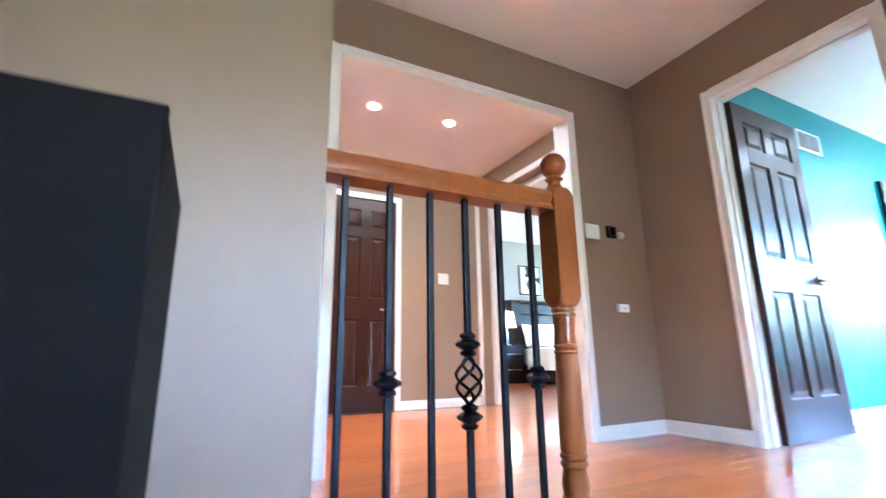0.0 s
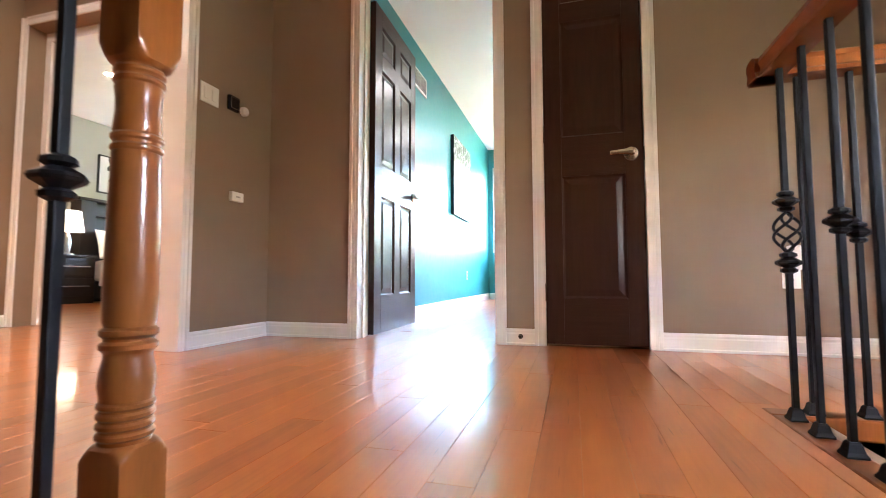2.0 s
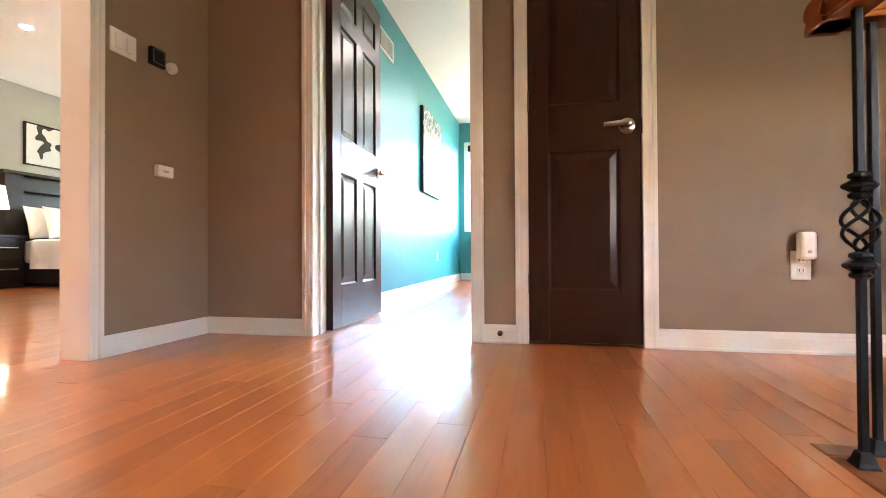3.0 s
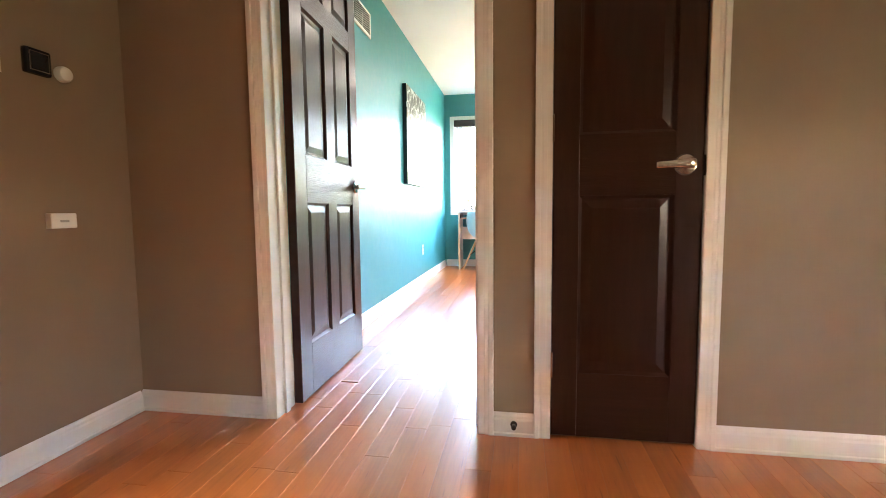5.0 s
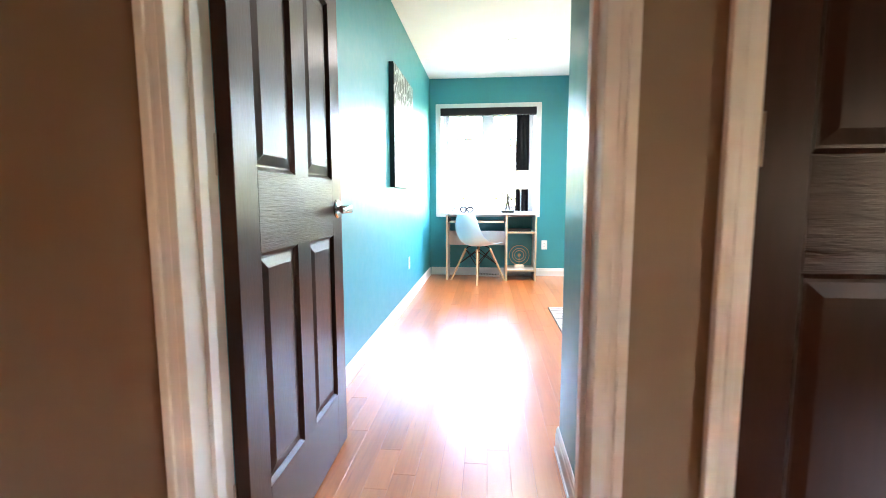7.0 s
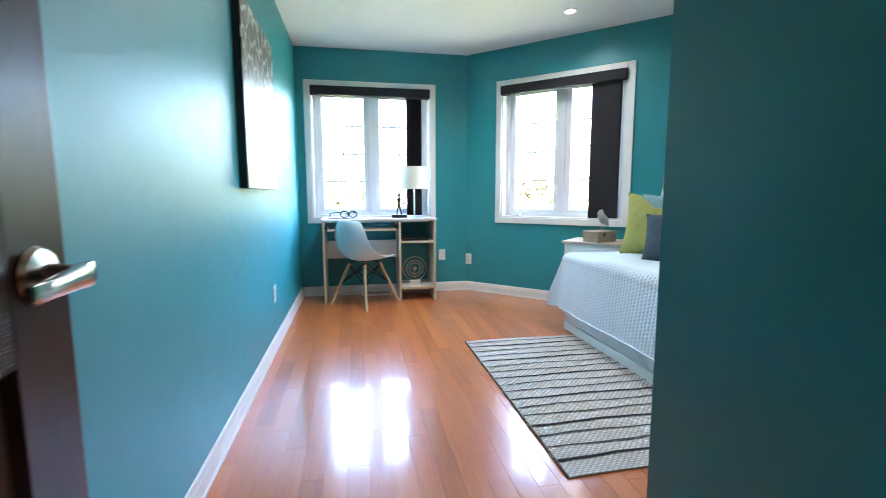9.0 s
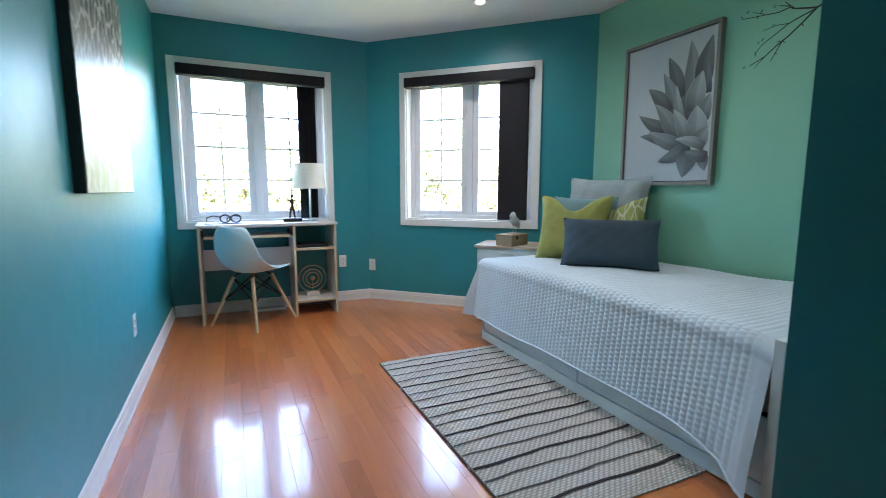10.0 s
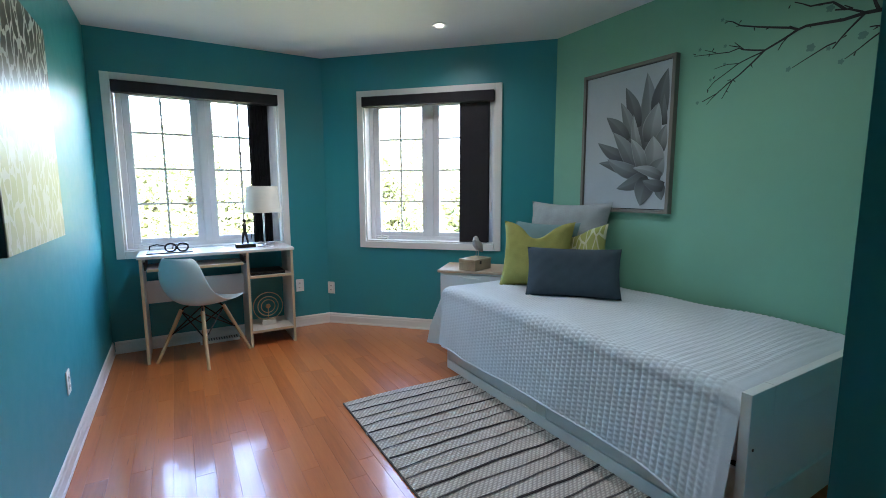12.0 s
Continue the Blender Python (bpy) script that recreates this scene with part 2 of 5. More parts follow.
RUG_GREY = material("grey_woven_stripe", (0.085, 0.08, 0.08), 0.95, vary=0.2, scale=40, bump=0.9, fine=700)
LIGHT_WOOD = material("limed_oak", (0.48, 0.38, 0.27), 0.5, vary=0.16, scale=4, stretch=(3, 1, 1))
BOX_WOOD = material("driftwood_box", (0.30, 0.23, 0.14), 0.6, vary=0.25, scale=6, stretch=(3, 1, 1))
STONE = material("grey_ceramic", (0.42, 0.42, 0.40), 0.6, vary=0.2, scale=20, bump=0.4, fine=120)
FRAME_WOOD = material("weathered_champagne_frame", (0.17, 0.165, 0.145), 0.45, 0.2, vary=0.15, scale=6, stretch=(2, 2, 0.5))
PRINT_PAPER = material("pale_print_ground", (0.37, 0.42, 0.45), 0.6, vary=0.06, scale=3)


def printed_leaf(name, colour):
    """Printed photograph of a fleshy leaf: deep grey at its root, pale towards the tip and along the rim."""
    m = bpy.data.materials.new(name)
    m.use_nodes = True
    n, l = m.node_tree.nodes, m.node_tree.links
    b = n["Principled BSDF"]
    co, sep = n.new("ShaderNodeUVMap"), n.new("ShaderNodeSeparateXYZ")
    l.new(co.outputs[0], sep.inputs[0])
    along, across = n.new("ShaderNodeValToRGB"), n.new("ShaderNodeValToRGB")
    e = along.color_ramp.elements
    e[0].position, e[0].color = 0.05, (*[c * 0.22 for c in colour], 1)
    e[1].position, e[1].color = 0.9, (*colour, 1)
    k = e.new(0.45)
    k.color = (*[c * 0.72 for c in colour], 1)
    e = across.color_ramp.elements
    e[0].position, e[0].color = 0.0, (1.3, 1.3, 1.3, 1)
    e[1].position, e[1].color = 1.0, (1.0, 1.0, 1.0, 1)
    for p, c in ((0.05, 0.85), (0.46, 0.95), (0.54, 0.72), (0.93, 0.55)):
        k = e.new(p)
        k.color = (c, c, c, 1)
    l.new(sep.outputs[0], along.inputs[0])
    l.new(sep.outputs[1], across.inputs[0])
    mix = n.new("ShaderNodeMix")
    mix.data_type, mix.blend_type = "RGBA", "MULTIPLY"
    mix.inputs[0].default_value = 1.0
    l.new(along.outputs[0], mix.inputs[6])
    l.new(across.outputs[0], mix.inputs[7])
    l.new(mix.outputs[2], b.inputs["Base Color"])
    b.inputs["Roughness"].default_value = 0.6
    return m


LEAF_TONES = [printed_leaf("print_leaf_%s" % q, c) for q, c in (("dark", (0.15, 0.18, 0.185)), ("mid", (0.24, 0.28, 0.285)), ("pale", (0.34, 0.39, 0.395)))]
DECAL = material("dark_wall_decal", (0.018, 0.022, 0.022), 0.6, vary=0.1)
DECAL_BLOSSOM = material("grey_green_decal_blossom", (0.10, 0.25, 0.20), 0.6, vary=0.1)
BED_DARK = material("espresso_bedroom_wood", (0.014, 0.009, 0.007), 0.45, spec=0.2, vary=0.2, scale=5, stretch=(3, 1, 1))
LINEN = material("white_bed_linen", (0.80, 0.79, 0.78), 0.9, vary=0.04, scale=8, bump=0.5, fine=200)
YELLOW = material("mustard_cushion_cloth", (0.55, 0.42, 0.08), 0.9, vary=0.1)
GLOW = glowing("pot_light_bulb", (1.0, 0.86, 0.68), 6.0)
GLOW_DAY = glowing("dim_pot_light_bulb", (1.0, 0.95, 0.88), 0.12)
LAMP_GLOW = glowing("lit_bedside_shade", (1.0, 0.80, 0.55), 0.03)
FOLIAGE = material("summer_foliage", (0.15, 0.17, 0.10), 0.6, vary=0.25, scale=0.8)
_n, _l = FOLIAGE.node_tree.nodes, FOLIAGE.node_tree.links
_t, _m = _n.new("ShaderNodeBsdfTranslucent"), _n.new("ShaderNodeMixShader")
_t.inputs["Color"].default_value = (0.42, 0.46, 0.27, 1)
_l.new(_n["Principled BSDF"].outputs[0], _m.inputs[1])
_l.new(_t.outputs[0], _m.inputs[2])
_l.new(_m.outputs[0], _n["Material Output"].inputs["Surface"])
BARK = material("tree_bark", (0.12, 0.09, 0.06), 0.9, vary=0.3, scale=6, bump=0.8, fine=20)
LAWN = material("lawn", (0.10, 0.11, 0.06), 0.95, vary=0.35, scale=0.4)


def canvas_paint(name):
    """Abstract painting: pale line work over dark olive above, over soft yellow-green below."""
    m = bpy.data.materials.new(name)
    m.use_nodes = True
    n, l = m.node_tree.nodes, m.node_tree.links
    b = n["Principled BSDF"]
    co, sep = n.new("ShaderNodeTexCoord"), n.new("ShaderNodeSeparateXYZ")
    l.new(co.outputs["Object"], sep.inputs[0])
    mp = n.new("ShaderNodeMapping")
    mp.inputs["Scale"].default_value = (17, 1, 8)
    l.new(co.outputs["Object"], mp.inputs[0])
    vor = n.new("ShaderNodeTexVoronoi")
    vor.feature, vor.inputs["Scale"].default_value = "DISTANCE_TO_EDGE", 1.0
    nz = n.new("ShaderNodeTexNoise")
    nz.inputs["Scale"].default_value = 0.9
    l.new(mp.outputs[0], nz.inputs[0])
    addv = n.new("ShaderNodeVectorMath")
    l.new(mp.outputs[0], addv.inputs[0])
    l.new(nz.outputs["Color"], addv.inputs[1])
    l.new(addv.outputs[0], vor.inputs["Vector"])
    line = n.new("ShaderNodeMath")
    line.operation, line.inputs[1].default_value = "LESS_THAN", 0.075
    l.new(vor.outputs["Distance"], line.inputs[0])
    ground = n.new("ShaderNodeValToRGB")
    span = n.new("ShaderNodeMapRange")
    span.inputs["From Min"].default_value, span.inputs["From Max"].default_value = 1.06, 1.97
    l.new(sep.outputs["Z"], span.inputs["Value"])
    e = ground.color_ramp.elements
    e[0].position, e[0].color = 0.0, (0.42, 0.42, 0.28, 1)
    e[1].position, e[1].color = 0.76, (0.05, 0.05, 0.03, 1)
    k = e.new(0.22)
    k.color = (0.36, 0.36, 0.17, 1)
    k = e.new(0.5)
    k.color = (0.40, 0.38, 0.30, 1)
    k = e.new(0.72)
    k.color = (0.16, 0.15, 0.10, 1)
    l.new(span.outputs[0], ground.inputs[0])
    mix = n.new("ShaderNodeMix")
    mix.data_type = "RGBA"
    l.new(line.outputs[0], mix.inputs["Factor"])
    l.new(ground.outputs[0], mix.inputs["A"])
    mix.inputs["B"].default_value = (0.55, 0.55, 0.50, 1)
    l.new(mix.outputs["Result"], b.inputs["Base Color"])
    b.inputs["Roughness"].default_value = 0.38
    return m


CANVAS = canvas_paint("abstract_canvas")


def photo_print(name, seed):
    """Black and white print: broad dark shapes on a pale ground."""
    m = bpy.data.materials.new(name)
    m.use_nodes = True
    n, l = m.node_tree.nodes, m.node_tree.links
    b = n["Principled BSDF"]
    co, nz, rp = n.new("ShaderNodeTexCoord"), n.new("ShaderNodeTexNoise"), n.new("ShaderNodeValToRGB")
    mp = n.new("ShaderNodeMapping")
    mp.inputs["Location"].default_value = (seed, seed * 2, seed)
    l.new(co.outputs["Object"], mp.inputs[0])
    l.new(mp.outputs[0], nz.inputs[0])
    nz.inputs["Scale"].default_value = 2.6
    rp.color_ramp.interpolation = "CONSTANT"
    e = rp.color_ramp.elements
    e[0].color, e[1].position, e[1].color = (0.02, 0.02, 0.02, 1), 0.44, (0.62, 0.62, 0.63, 1)
    l.new(nz.outputs["Fac"], rp.inputs[0])
    l.new(rp.outputs[0], b.inputs["Base Color"])
    b.inputs["Roughness"].default_value = 0.3
    return m


# ---- mesh helpers ----


def box(bm, x0, y0, z0, x1, y1, z1, bevel=0.0, m=None):
    r = bmesh.ops.create_cube(bm, size=1.0)
    v = r["verts"]
    bmesh.ops.scale(bm, vec=(abs(x1 - x0), abs(y1 - y0), abs(z1 - z0)), verts=v)
    bmesh.ops.translate(bm, vec=((x0 + x1) / 2, (y0 + y1) / 2, (z0 + z1) / 2), verts=v)
    if m is not None:
        bmesh.ops.transform(bm, matrix=m, verts=v)
    if bevel:
        edges = list({e for q in v for e in q.link_edges})
        bmesh.ops.bevel(bm, geom=edges, offset=bevel, segments=2, affect="EDGES", profile=0.6)


def prism(bm, a, b, n, profile):
    """Extrudes a profile of (depth, height) along the plan line a-b; depth goes along n."""
    rings = []
    for p in (a, b):
        rings.append([bm.verts.new((p[0] + n[0] * d, p[1] + n[1] * d, z)) for d, z in profile])
    k = len(profile)
    for i in range(k):
        bm.faces.new((rings[0][i], rings[0][(i + 1) % k], rings[1][(i + 1) % k], rings[1][i]))
    bm.faces.new(rings[0])
    bm.faces.new(rings[1][::-1])


def lathe(bm, profile, seg=24, at=(0, 0, 0), m=None):
    rings = []
    for r, z in profile:
        ring = []
        for i in range(seg):
            a = 2 * math.pi * i / seg
            p = Vector((at[0] + r * math.cos(a), at[1] + r * math.sin(a), at[2] + z))
            ring.append(bm.verts.new(m @ p if m is not None else p))
        rings.append(ring)
    for q, w in zip(rings, rings[1:]):
        for i in range(seg):
            bm.faces.new((q[i], q[(i + 1) % seg], w[(i + 1) % seg], w[i]))
    bm.faces.new(rings[0][::-1])
    bm.faces.new(rings[-1])


def tube(bm, points, r, seg=6):
    pts = [Vector(p) for p in points]
    rings = []
    for i, p in enumerate(pts):
        d = (pts[min(i + 1, len(pts) - 1)] - pts[max(i - 1, 0)]).normalized()
        side = d.cross(Vector((0.13, 0.31, 0.94))).normalized()
        up = d.cross(side)
        rr = r[i] if isinstance(r, (list, tuple)) else r
        rings.append([bm.verts.new(p + rr * (math.cos(2 * math.pi * k / seg) * side + math.sin(2 * math.pi * k / seg) * up)) for k in range(seg)])
    for q, w in zip(rings, rings[1:]):
        for i in range(seg):
            bm.faces.new((q[i], q[(i + 1) % seg], w[(i + 1) % seg], w[i]))
    bm.faces.new(rings[0][::-1])
    bm.faces.new(rings[-1])


def part(name, bm, mat, parent=None, label="", smooth=False, m=None):
    """Links a bmesh as one mesh object, under a thing or part when given."""
    bmesh.ops.recalc_face_normals(bm, faces=bm.faces)
    me = bpy.data.meshes.new(name)
    bm.to_mesh(me)
    bm.free()
    me.materials.append(mat)
    if smooth:
        for p in me.polygons:
            p.use_smooth = True
        me.set_sharp_from_angle(angle=radians(40))
    ob = new(name, me)
    if m is not None:
        ob.matrix_basis = m
    if parent is not None:
        ob.parent = parent
    if label:
        tagged(ob, label)
    return ob


def slab(name, parent, mat, dims, bevel=0.003, label="", m=None):
    bm = bmesh.new()
    box(bm, *dims, bevel, m)
    return part(name, bm, mat, parent, label)


def thing(name, label, category, group="", at=(0, 0, 0), turn=0):
    ob = new(name)
    ob.empty_display_size = 0.1
    ob.matrix_basis = pose(*at, 0, 0, turn)
    return tagged(ob, label, category, group)


def structure(ob, label=""):
    return tagged(ob, label, kind="structure")


def wall(name, mat, boxes, label):
    bm = bmesh.new()
    for b in boxes:
        box(bm, *b)
    return structure(part(name, bm, mat), label)


# ---- large structure ----
H, DOOR_H = 2.44, 2.035
XE = 2.69          # hall face of the wall with the two doors
YN = 2.205         # hall face of the wall with the wide opening
wall("wall_hall_east", TAUPE, [(XE, -1.72, -0.25, 2.745, 0.105, H), (XE, 0.105, DOOR_H + 0.01, 2.745, 0.582, H), (XE, 0.582, -0.25, 2.745, 0.82, H),
                               (XE, 0.82, DOOR_H + 0.01, 2.745, 1.61, H), (XE, 1.61, -0.25, 2.745, 2.32, H), (2.72, 0.06, -0.25, 2.745, 0.63, DOOR_H + 0.01)],
     "taupe painted hall wall with two doorways")
wall("wall_room_west", TEAL, [(2.747, 0.744, -0.25, 2.805, 0.82, H), (2.747, 0.82, DOOR_H + 0.01, 2.805, 1.61, H), (2.747, 1.61, -0.25, 2.805, 1.755, H)], "teal painted wall round the doorway")
wall("wall_closet_block", TEAL, [(2.747, -1.54, -0.25, 3.558, 0.744, H)], "dark teal painted side of the built-in closet")
wall("wall_room_north", TEAL, [(2.747, 1.757, -0.25, 7.83, 1.87, H)], "glossy teal painted long wall")
wall("wall_hall_north", TAUPE, [(-0.42, YN, -0.25, 0.515, 2.32, H), (0.515, YN, DOOR_H + 0.01, 2.062, 2.32, H), (2.062, YN, -0.25, XE, 2.32, H)], "taupe hall wall with a wide cased opening")
wall("wall_stair_north", TAUPE, [(-1.42, 0.95, -2.6, 0.205, 1.06, H)], "taupe wall beside the stairs")
wall("wall_stair_west", TAUPE, [(-1.42, -1.72, -2.6, -1.30, 0.95, H)], "taupe wall at the end of the landing")
wall("wall_hall_west", TAUPE, [(-0.42, 1.06, -0.25, -0.30, YN, H)], "taupe end wall of the hall")
# the opening is added out of view to let sky light into the hall
wall("wall_stair_south", TAUPE, [(-1.42, -1.84, -2.6, 2.745, -1.72, 0.8), (-1.42, -1.84, 0.8, 0.32, -1.72, 1.2), (0.78, -1.84, 0.8, 2.745, -1.72, 1.2), (-1.42, -1.84, 1.2, 2.745, -1.72, H)],
     "unseen taupe stair wall with an opening added for light")
structure(slab("stair_well_floor", None, SUBFLOOR, (-1.42, -1.84, -2.72, 2.745, 1.06, -2.6), 0), "dark floor at the foot of the stairs")
structure(slab("stair_well_side", None, TAUPE, (1.745, -1.72, -2.6, 1.80, -0.08, -0.02), 0), "taupe side of the stairwell")
structure(slab("stair_well_side", None, TAUPE, (1.18, -0.135, -2.6, 1.745, -0.08, -0.02), 0), "taupe side of the stairwell")
wall("wall_inner_hall_east", TAUPE, [(2.62, 2.32, -0.25, 2.79, 2.80, H), (2.62, 2.80, 2.19, 2.79, 4.25, H), (2.62, 4.25, -0.25, 2.79, 4.42, H)], "taupe wall with the bedroom doorway")
wall("wall_inner_hall_north", TAUPE, [(-0.42, 4.30, -0.25, 1.03, 4.42, H), (1.03, 4.30, DOOR_H + 0.01, 1.66, 4.42, H), (1.66, 4.30, -0.25, 2.62, 4.42, H), (0.95, 4.36, -0.25, 1.75, 4.42, DOOR_H + 0.01)],
     "taupe end wall of the inner hall")
wall("wall_inner_hall_west", TAUPE, [(-0.42, 2.32, -0.25, -0.30, 4.30, H)], "taupe side wall of the inner hall")
wall("wall_bedroom_north", GREY_WALL, [(2.67, 7.40, -0.25, 8.12, 7.52, 2.72)], "pale grey bedroom wall behind the bed")
wall("wall_bedroom_west", GREY_WALL, [(2.67, 4.42, -0.25, 2.79, 7.40, 2.72)], "pale grey bedroom side wall")
wall("wall_bedroom_south", GREY_WALL, [(2.79, 2.322, -0.25, 8.12, 2.42, 2.72)], "pale grey bedroom wall")
# opening added in an unseen wall, so that sky light brightens the bedroom
wall("wall_bedroom_east", GREY_WALL, [(8.0, 2.42, -0.25, 8.12, 4.5, 2.72), (8.0, 4.5, -0.25, 8.12, 5.6, 0.8), (8.0, 4.5, 2.0, 8.12, 5.6, 2.72), (8.0, 5.6, -0.25, 8.12, 7.40, 2.72)], "unseen pale grey bedroom wall with an added opening for light")
structure(slab("bedroom_lintel", None, GREY_WALL, (2.67, 2.42, H + 0.1, 2.79, 4.42, 2.72), 0), "pale grey wall above the doorway")
structure(slab("ceiling_hall", None, CEILING, (-1.42, -1.84, H, 2.80, 4.42, H + 0.1), 0), "white painted hall ceiling")
structure(slab("ceiling_room", None, CEILING, (2.802, -1.54, H, 7.83, 1.87, H + 0.1), 0), "white painted bedroom ceiling")
structure(slab("ceiling_bedroom", None, CEILING, (2.67, 2.30, 2.72, 8.12, 7.52, 2.82), 0), "white painted ceiling of the main bedroom")

# outer walls with windows: built along u, from the room's side at depth 0 outwards
WIN_W, WIN_Z0, WIN_Z1, DEEP = 1.18, 0.80, 2.075, 0.18


def window_wall(name, mat, origin, turn, length, u0, label, over=0.0):
    bm = bmesh.new()
    m = pose(*origin, 0, 0, turn)
    for b in ((-over, 0, -0.25, u0, DEEP, H), (u0, 0, -0.25, u0 + WIN_W, DEEP, WIN_Z0), (u0, 0, WIN_Z1, u0 + WIN_W, DEEP, H), (u0 + WIN_W, 0, -0.25, length + over, DEEP, H)):
        box(bm, *b, 0, m)
    return structure(part(name, bm, mat), label)


# u runs to the right as seen from inside, depth goes outwards
EAST_O, EAST_T, EAST_U, EAST_L = (7.645, 1.757, 0), -90, 0.137, 1.712
ANG_O, ANG_T, ANG_U, ANG_L = (7.645, 0.045, 0), -135, 0.405, 2.08
window_wall("wall_room_east", TEAL, EAST_O, EAST_T, EAST_L, EAST_U, "teal painted wall with a window", 0.0)
window_wall("wall_room_angled", TEAL, ANG_O, ANG_T, ANG_L, ANG_U, "teal painted angled wall with a window", 0.0)
wall("wall_room_south", GREEN, [(3.558, -1.54, -0.25, 6.40, -1.42, H)], "mint green painted feature wall")

# baseboards
BASE = [(0.0005, 0), (0.016, 0), (0.016, 0.012), (0.012, 0.016), (0.012, 0.066), (0.009, 0.074), (0.009, 0.084), (0.004, 0.095), (0.0005, 0.097)]


def baseboard(runs, k=1.0):
    for a, b, n in runs:
        bm = bmesh.new()
        prism(bm, a, b, n, [(d, z * k) for d, z in BASE])
        structure(part("baseboard", bm, TRIM), "white painted stepped baseboard")


S = math.sqrt(0.5)
baseboard([((XE, -1.72), (XE, 0.051), (-1, 0)), ((XE, 0.636), (XE, 0.776), (-1, 0)), ((XE, 1.664), (XE, YN), (-1, 0)),
           ((XE - 0.016, YN), (2.09, YN), (0, -1)), ((0.470, YN), (-0.30, YN), (0, -1)), ((-0.28, 4.30), (0.978, 4.30), (0, -1)), ((1.712, 4.30), (2.62, 4.30), (0, -1)), ((2.62, 2.34), (2.62, 3.05), (-1, 0))], 0.85)
baseboard([((2.805, 1.757), (7.645, 1.757), (0, -1)), ((7.645, 1.741), (7.645, 0.045), (-1, 0)), ((7.645, 0.045), (6.18, -1.42), (-S, S)),
           ((6.16, -1.42), (3.558, -1.42), (0, 1)), ((3.558, -1.42), (3.558, 0.744), (1, 0)), ((3.574, 0.744), (2.83, 0.744), (0, 1)),
           ((2.79, 7.40), (8.0, 7.40), (0, -1))])


# ---- windows ----
def window(name, origin, turn, u0, crank):
    """Casement window: casing and jamb on the wall, two sashes with a grille, handles, and a black panel blind drawn to one side."""
    w = thing(name, "white vinyl casement window with grilles and white casing", "window", at=origin, turn=turn)
    structure(w)
    u1, z0, z1, c = u0 + WIN_W, WIN_Z0, WIN_Z1, 0.058
    for n, d in (("casing", (u0 - c, -0.018, z0 - c, u0, 0, z1 + c)), ("casing", (u1, -0.018, z0 - c, u1 + c, 0, z1 + c)), ("casing", (u0, -0.018, z1, u1, 0, z1 + c)), ("sill", (u0, -0.024, z0 - c, u1, 0, z0))):
        slab(n, w, TRIM, d, 0.004)
    for d in ((u0, 0, z0, u0 + 0.012, 0.09, z1), (u1 - 0.012, 0, z0, u1, 0.09, z1), (u0 + 0.012, 0, z1 - 0.012, u1 - 0.012, 0.09, z1), (u0 + 0.012, 0, z0, u1 - 0.012, 0.09, z0 + 0.012)):
        slab("jamb", w, TRIM, d, 0.002)
    f0, f1 = u0 + 0.012, u1 - 0.012
    for d in ((f0, 0.09, z0, f0 + 0.04, 0.16, z1), (f1 - 0.04, 0.09, z0, f1, 0.16, z1), (f0 + 0.04, 0.09, z1 - 0.04, f1 - 0.04, 0.16, z1), (f0 + 0.04, 0.09, z0, f1 - 0.04, 0.16, z0 + 0.045)):
        slab("window_frame", w, VINYL, d, 0.004)
    mid = (f0 + f1) / 2
    slab("mullion", w, VINYL, (mid - 0.028, 0.085, z0 + 0.045, mid + 0.028, 0.16, z1 - 0.04), 0.004)
    for a, b in ((f0 + 0.04, mid - 0.028), (mid + 0.028, f1 - 0.04)):
        sash = slab("sash", w, VINYL, (a, 0.10, z0 + 0.045, a + 0.052, 0.15, z1 - 0.04), 0.004)
        for d in ((b - 0.052, 0.10, z0 + 0.045, b, 0.15, z1 - 0.04), (a + 0.052, 0.10, z0 + 0.045, b - 0.052, 0.15, z0 + 0.083), (a + 0.052, 0.10, z1 - 0.08, b - 0.052, 0.15, z1 - 0.04)):
            slab("sash_rail", sash, VINYL, d, 0.004)
        pane = slab("pane", sash, GLASS, (a + 0.052, 0.124, z0 + 0.083, b - 0.052, 0.128, z1 - 0.08), 0)
        pane.visible_shadow = False
        zz0, zz1 = z0 + 0.083, z1 - 0.08
        slab("muntin", sash, GRILLE, ((a + b) / 2 - 0.0075, 0.112, zz0, (a + b) / 2 + 0.0075, 0.122, zz1), 0.001)
        for k in (1, 2, 3):
            z = zz0 + (zz1 - zz0) * k / 4
            slab("muntin", sash, GRILLE, (a + 0.052, 0.111, z - 0.0075, b - 0.052, 0.1235, z + 0.0075), 0.001)
    for z in (z0 + 0.28, z1 - 0.30):
        bm = bmesh.new()
        box(bm, mid - 0.05, 0.078, z - 0.02, mid - 0.034, 0.10, z + 0.03, 0.004)
        box(bm, mid - 0.047, 0.060, z - 0.06, mid - 0.037, 0.078, z + 0.012, 0.003)
        part("latch", bm, WHITE_PLASTIC, w)
    bm = bmesh.new()
    box(bm, f0 + 0.07, 0.05, z0 + 0.012, f0 + 0.17, 0.088, z0 + 0.03, 0.006)
    tube(bm, [(f0 + 0.09, 0.06, z0 + 0.035), (f0 + 0.13, 0.045, z0 + 0.05), (f0 + 0.19, 0.045, z0 + 0.035)], 0.007)
    part("crank", bm, WHITE_PLASTIC, w)

    bl = thing("panel_blind", "black fabric panel blind drawn aside under a valance", "blind", "window blinds", at=origin, turn=turn)
    slab("valance", bl, BLIND, (u0 + 0.005, -0.055, z1 - 0.085, u1 - 0.005, 0.02, z1 + 0.0), 0.004)
    bm = bmesh.new()
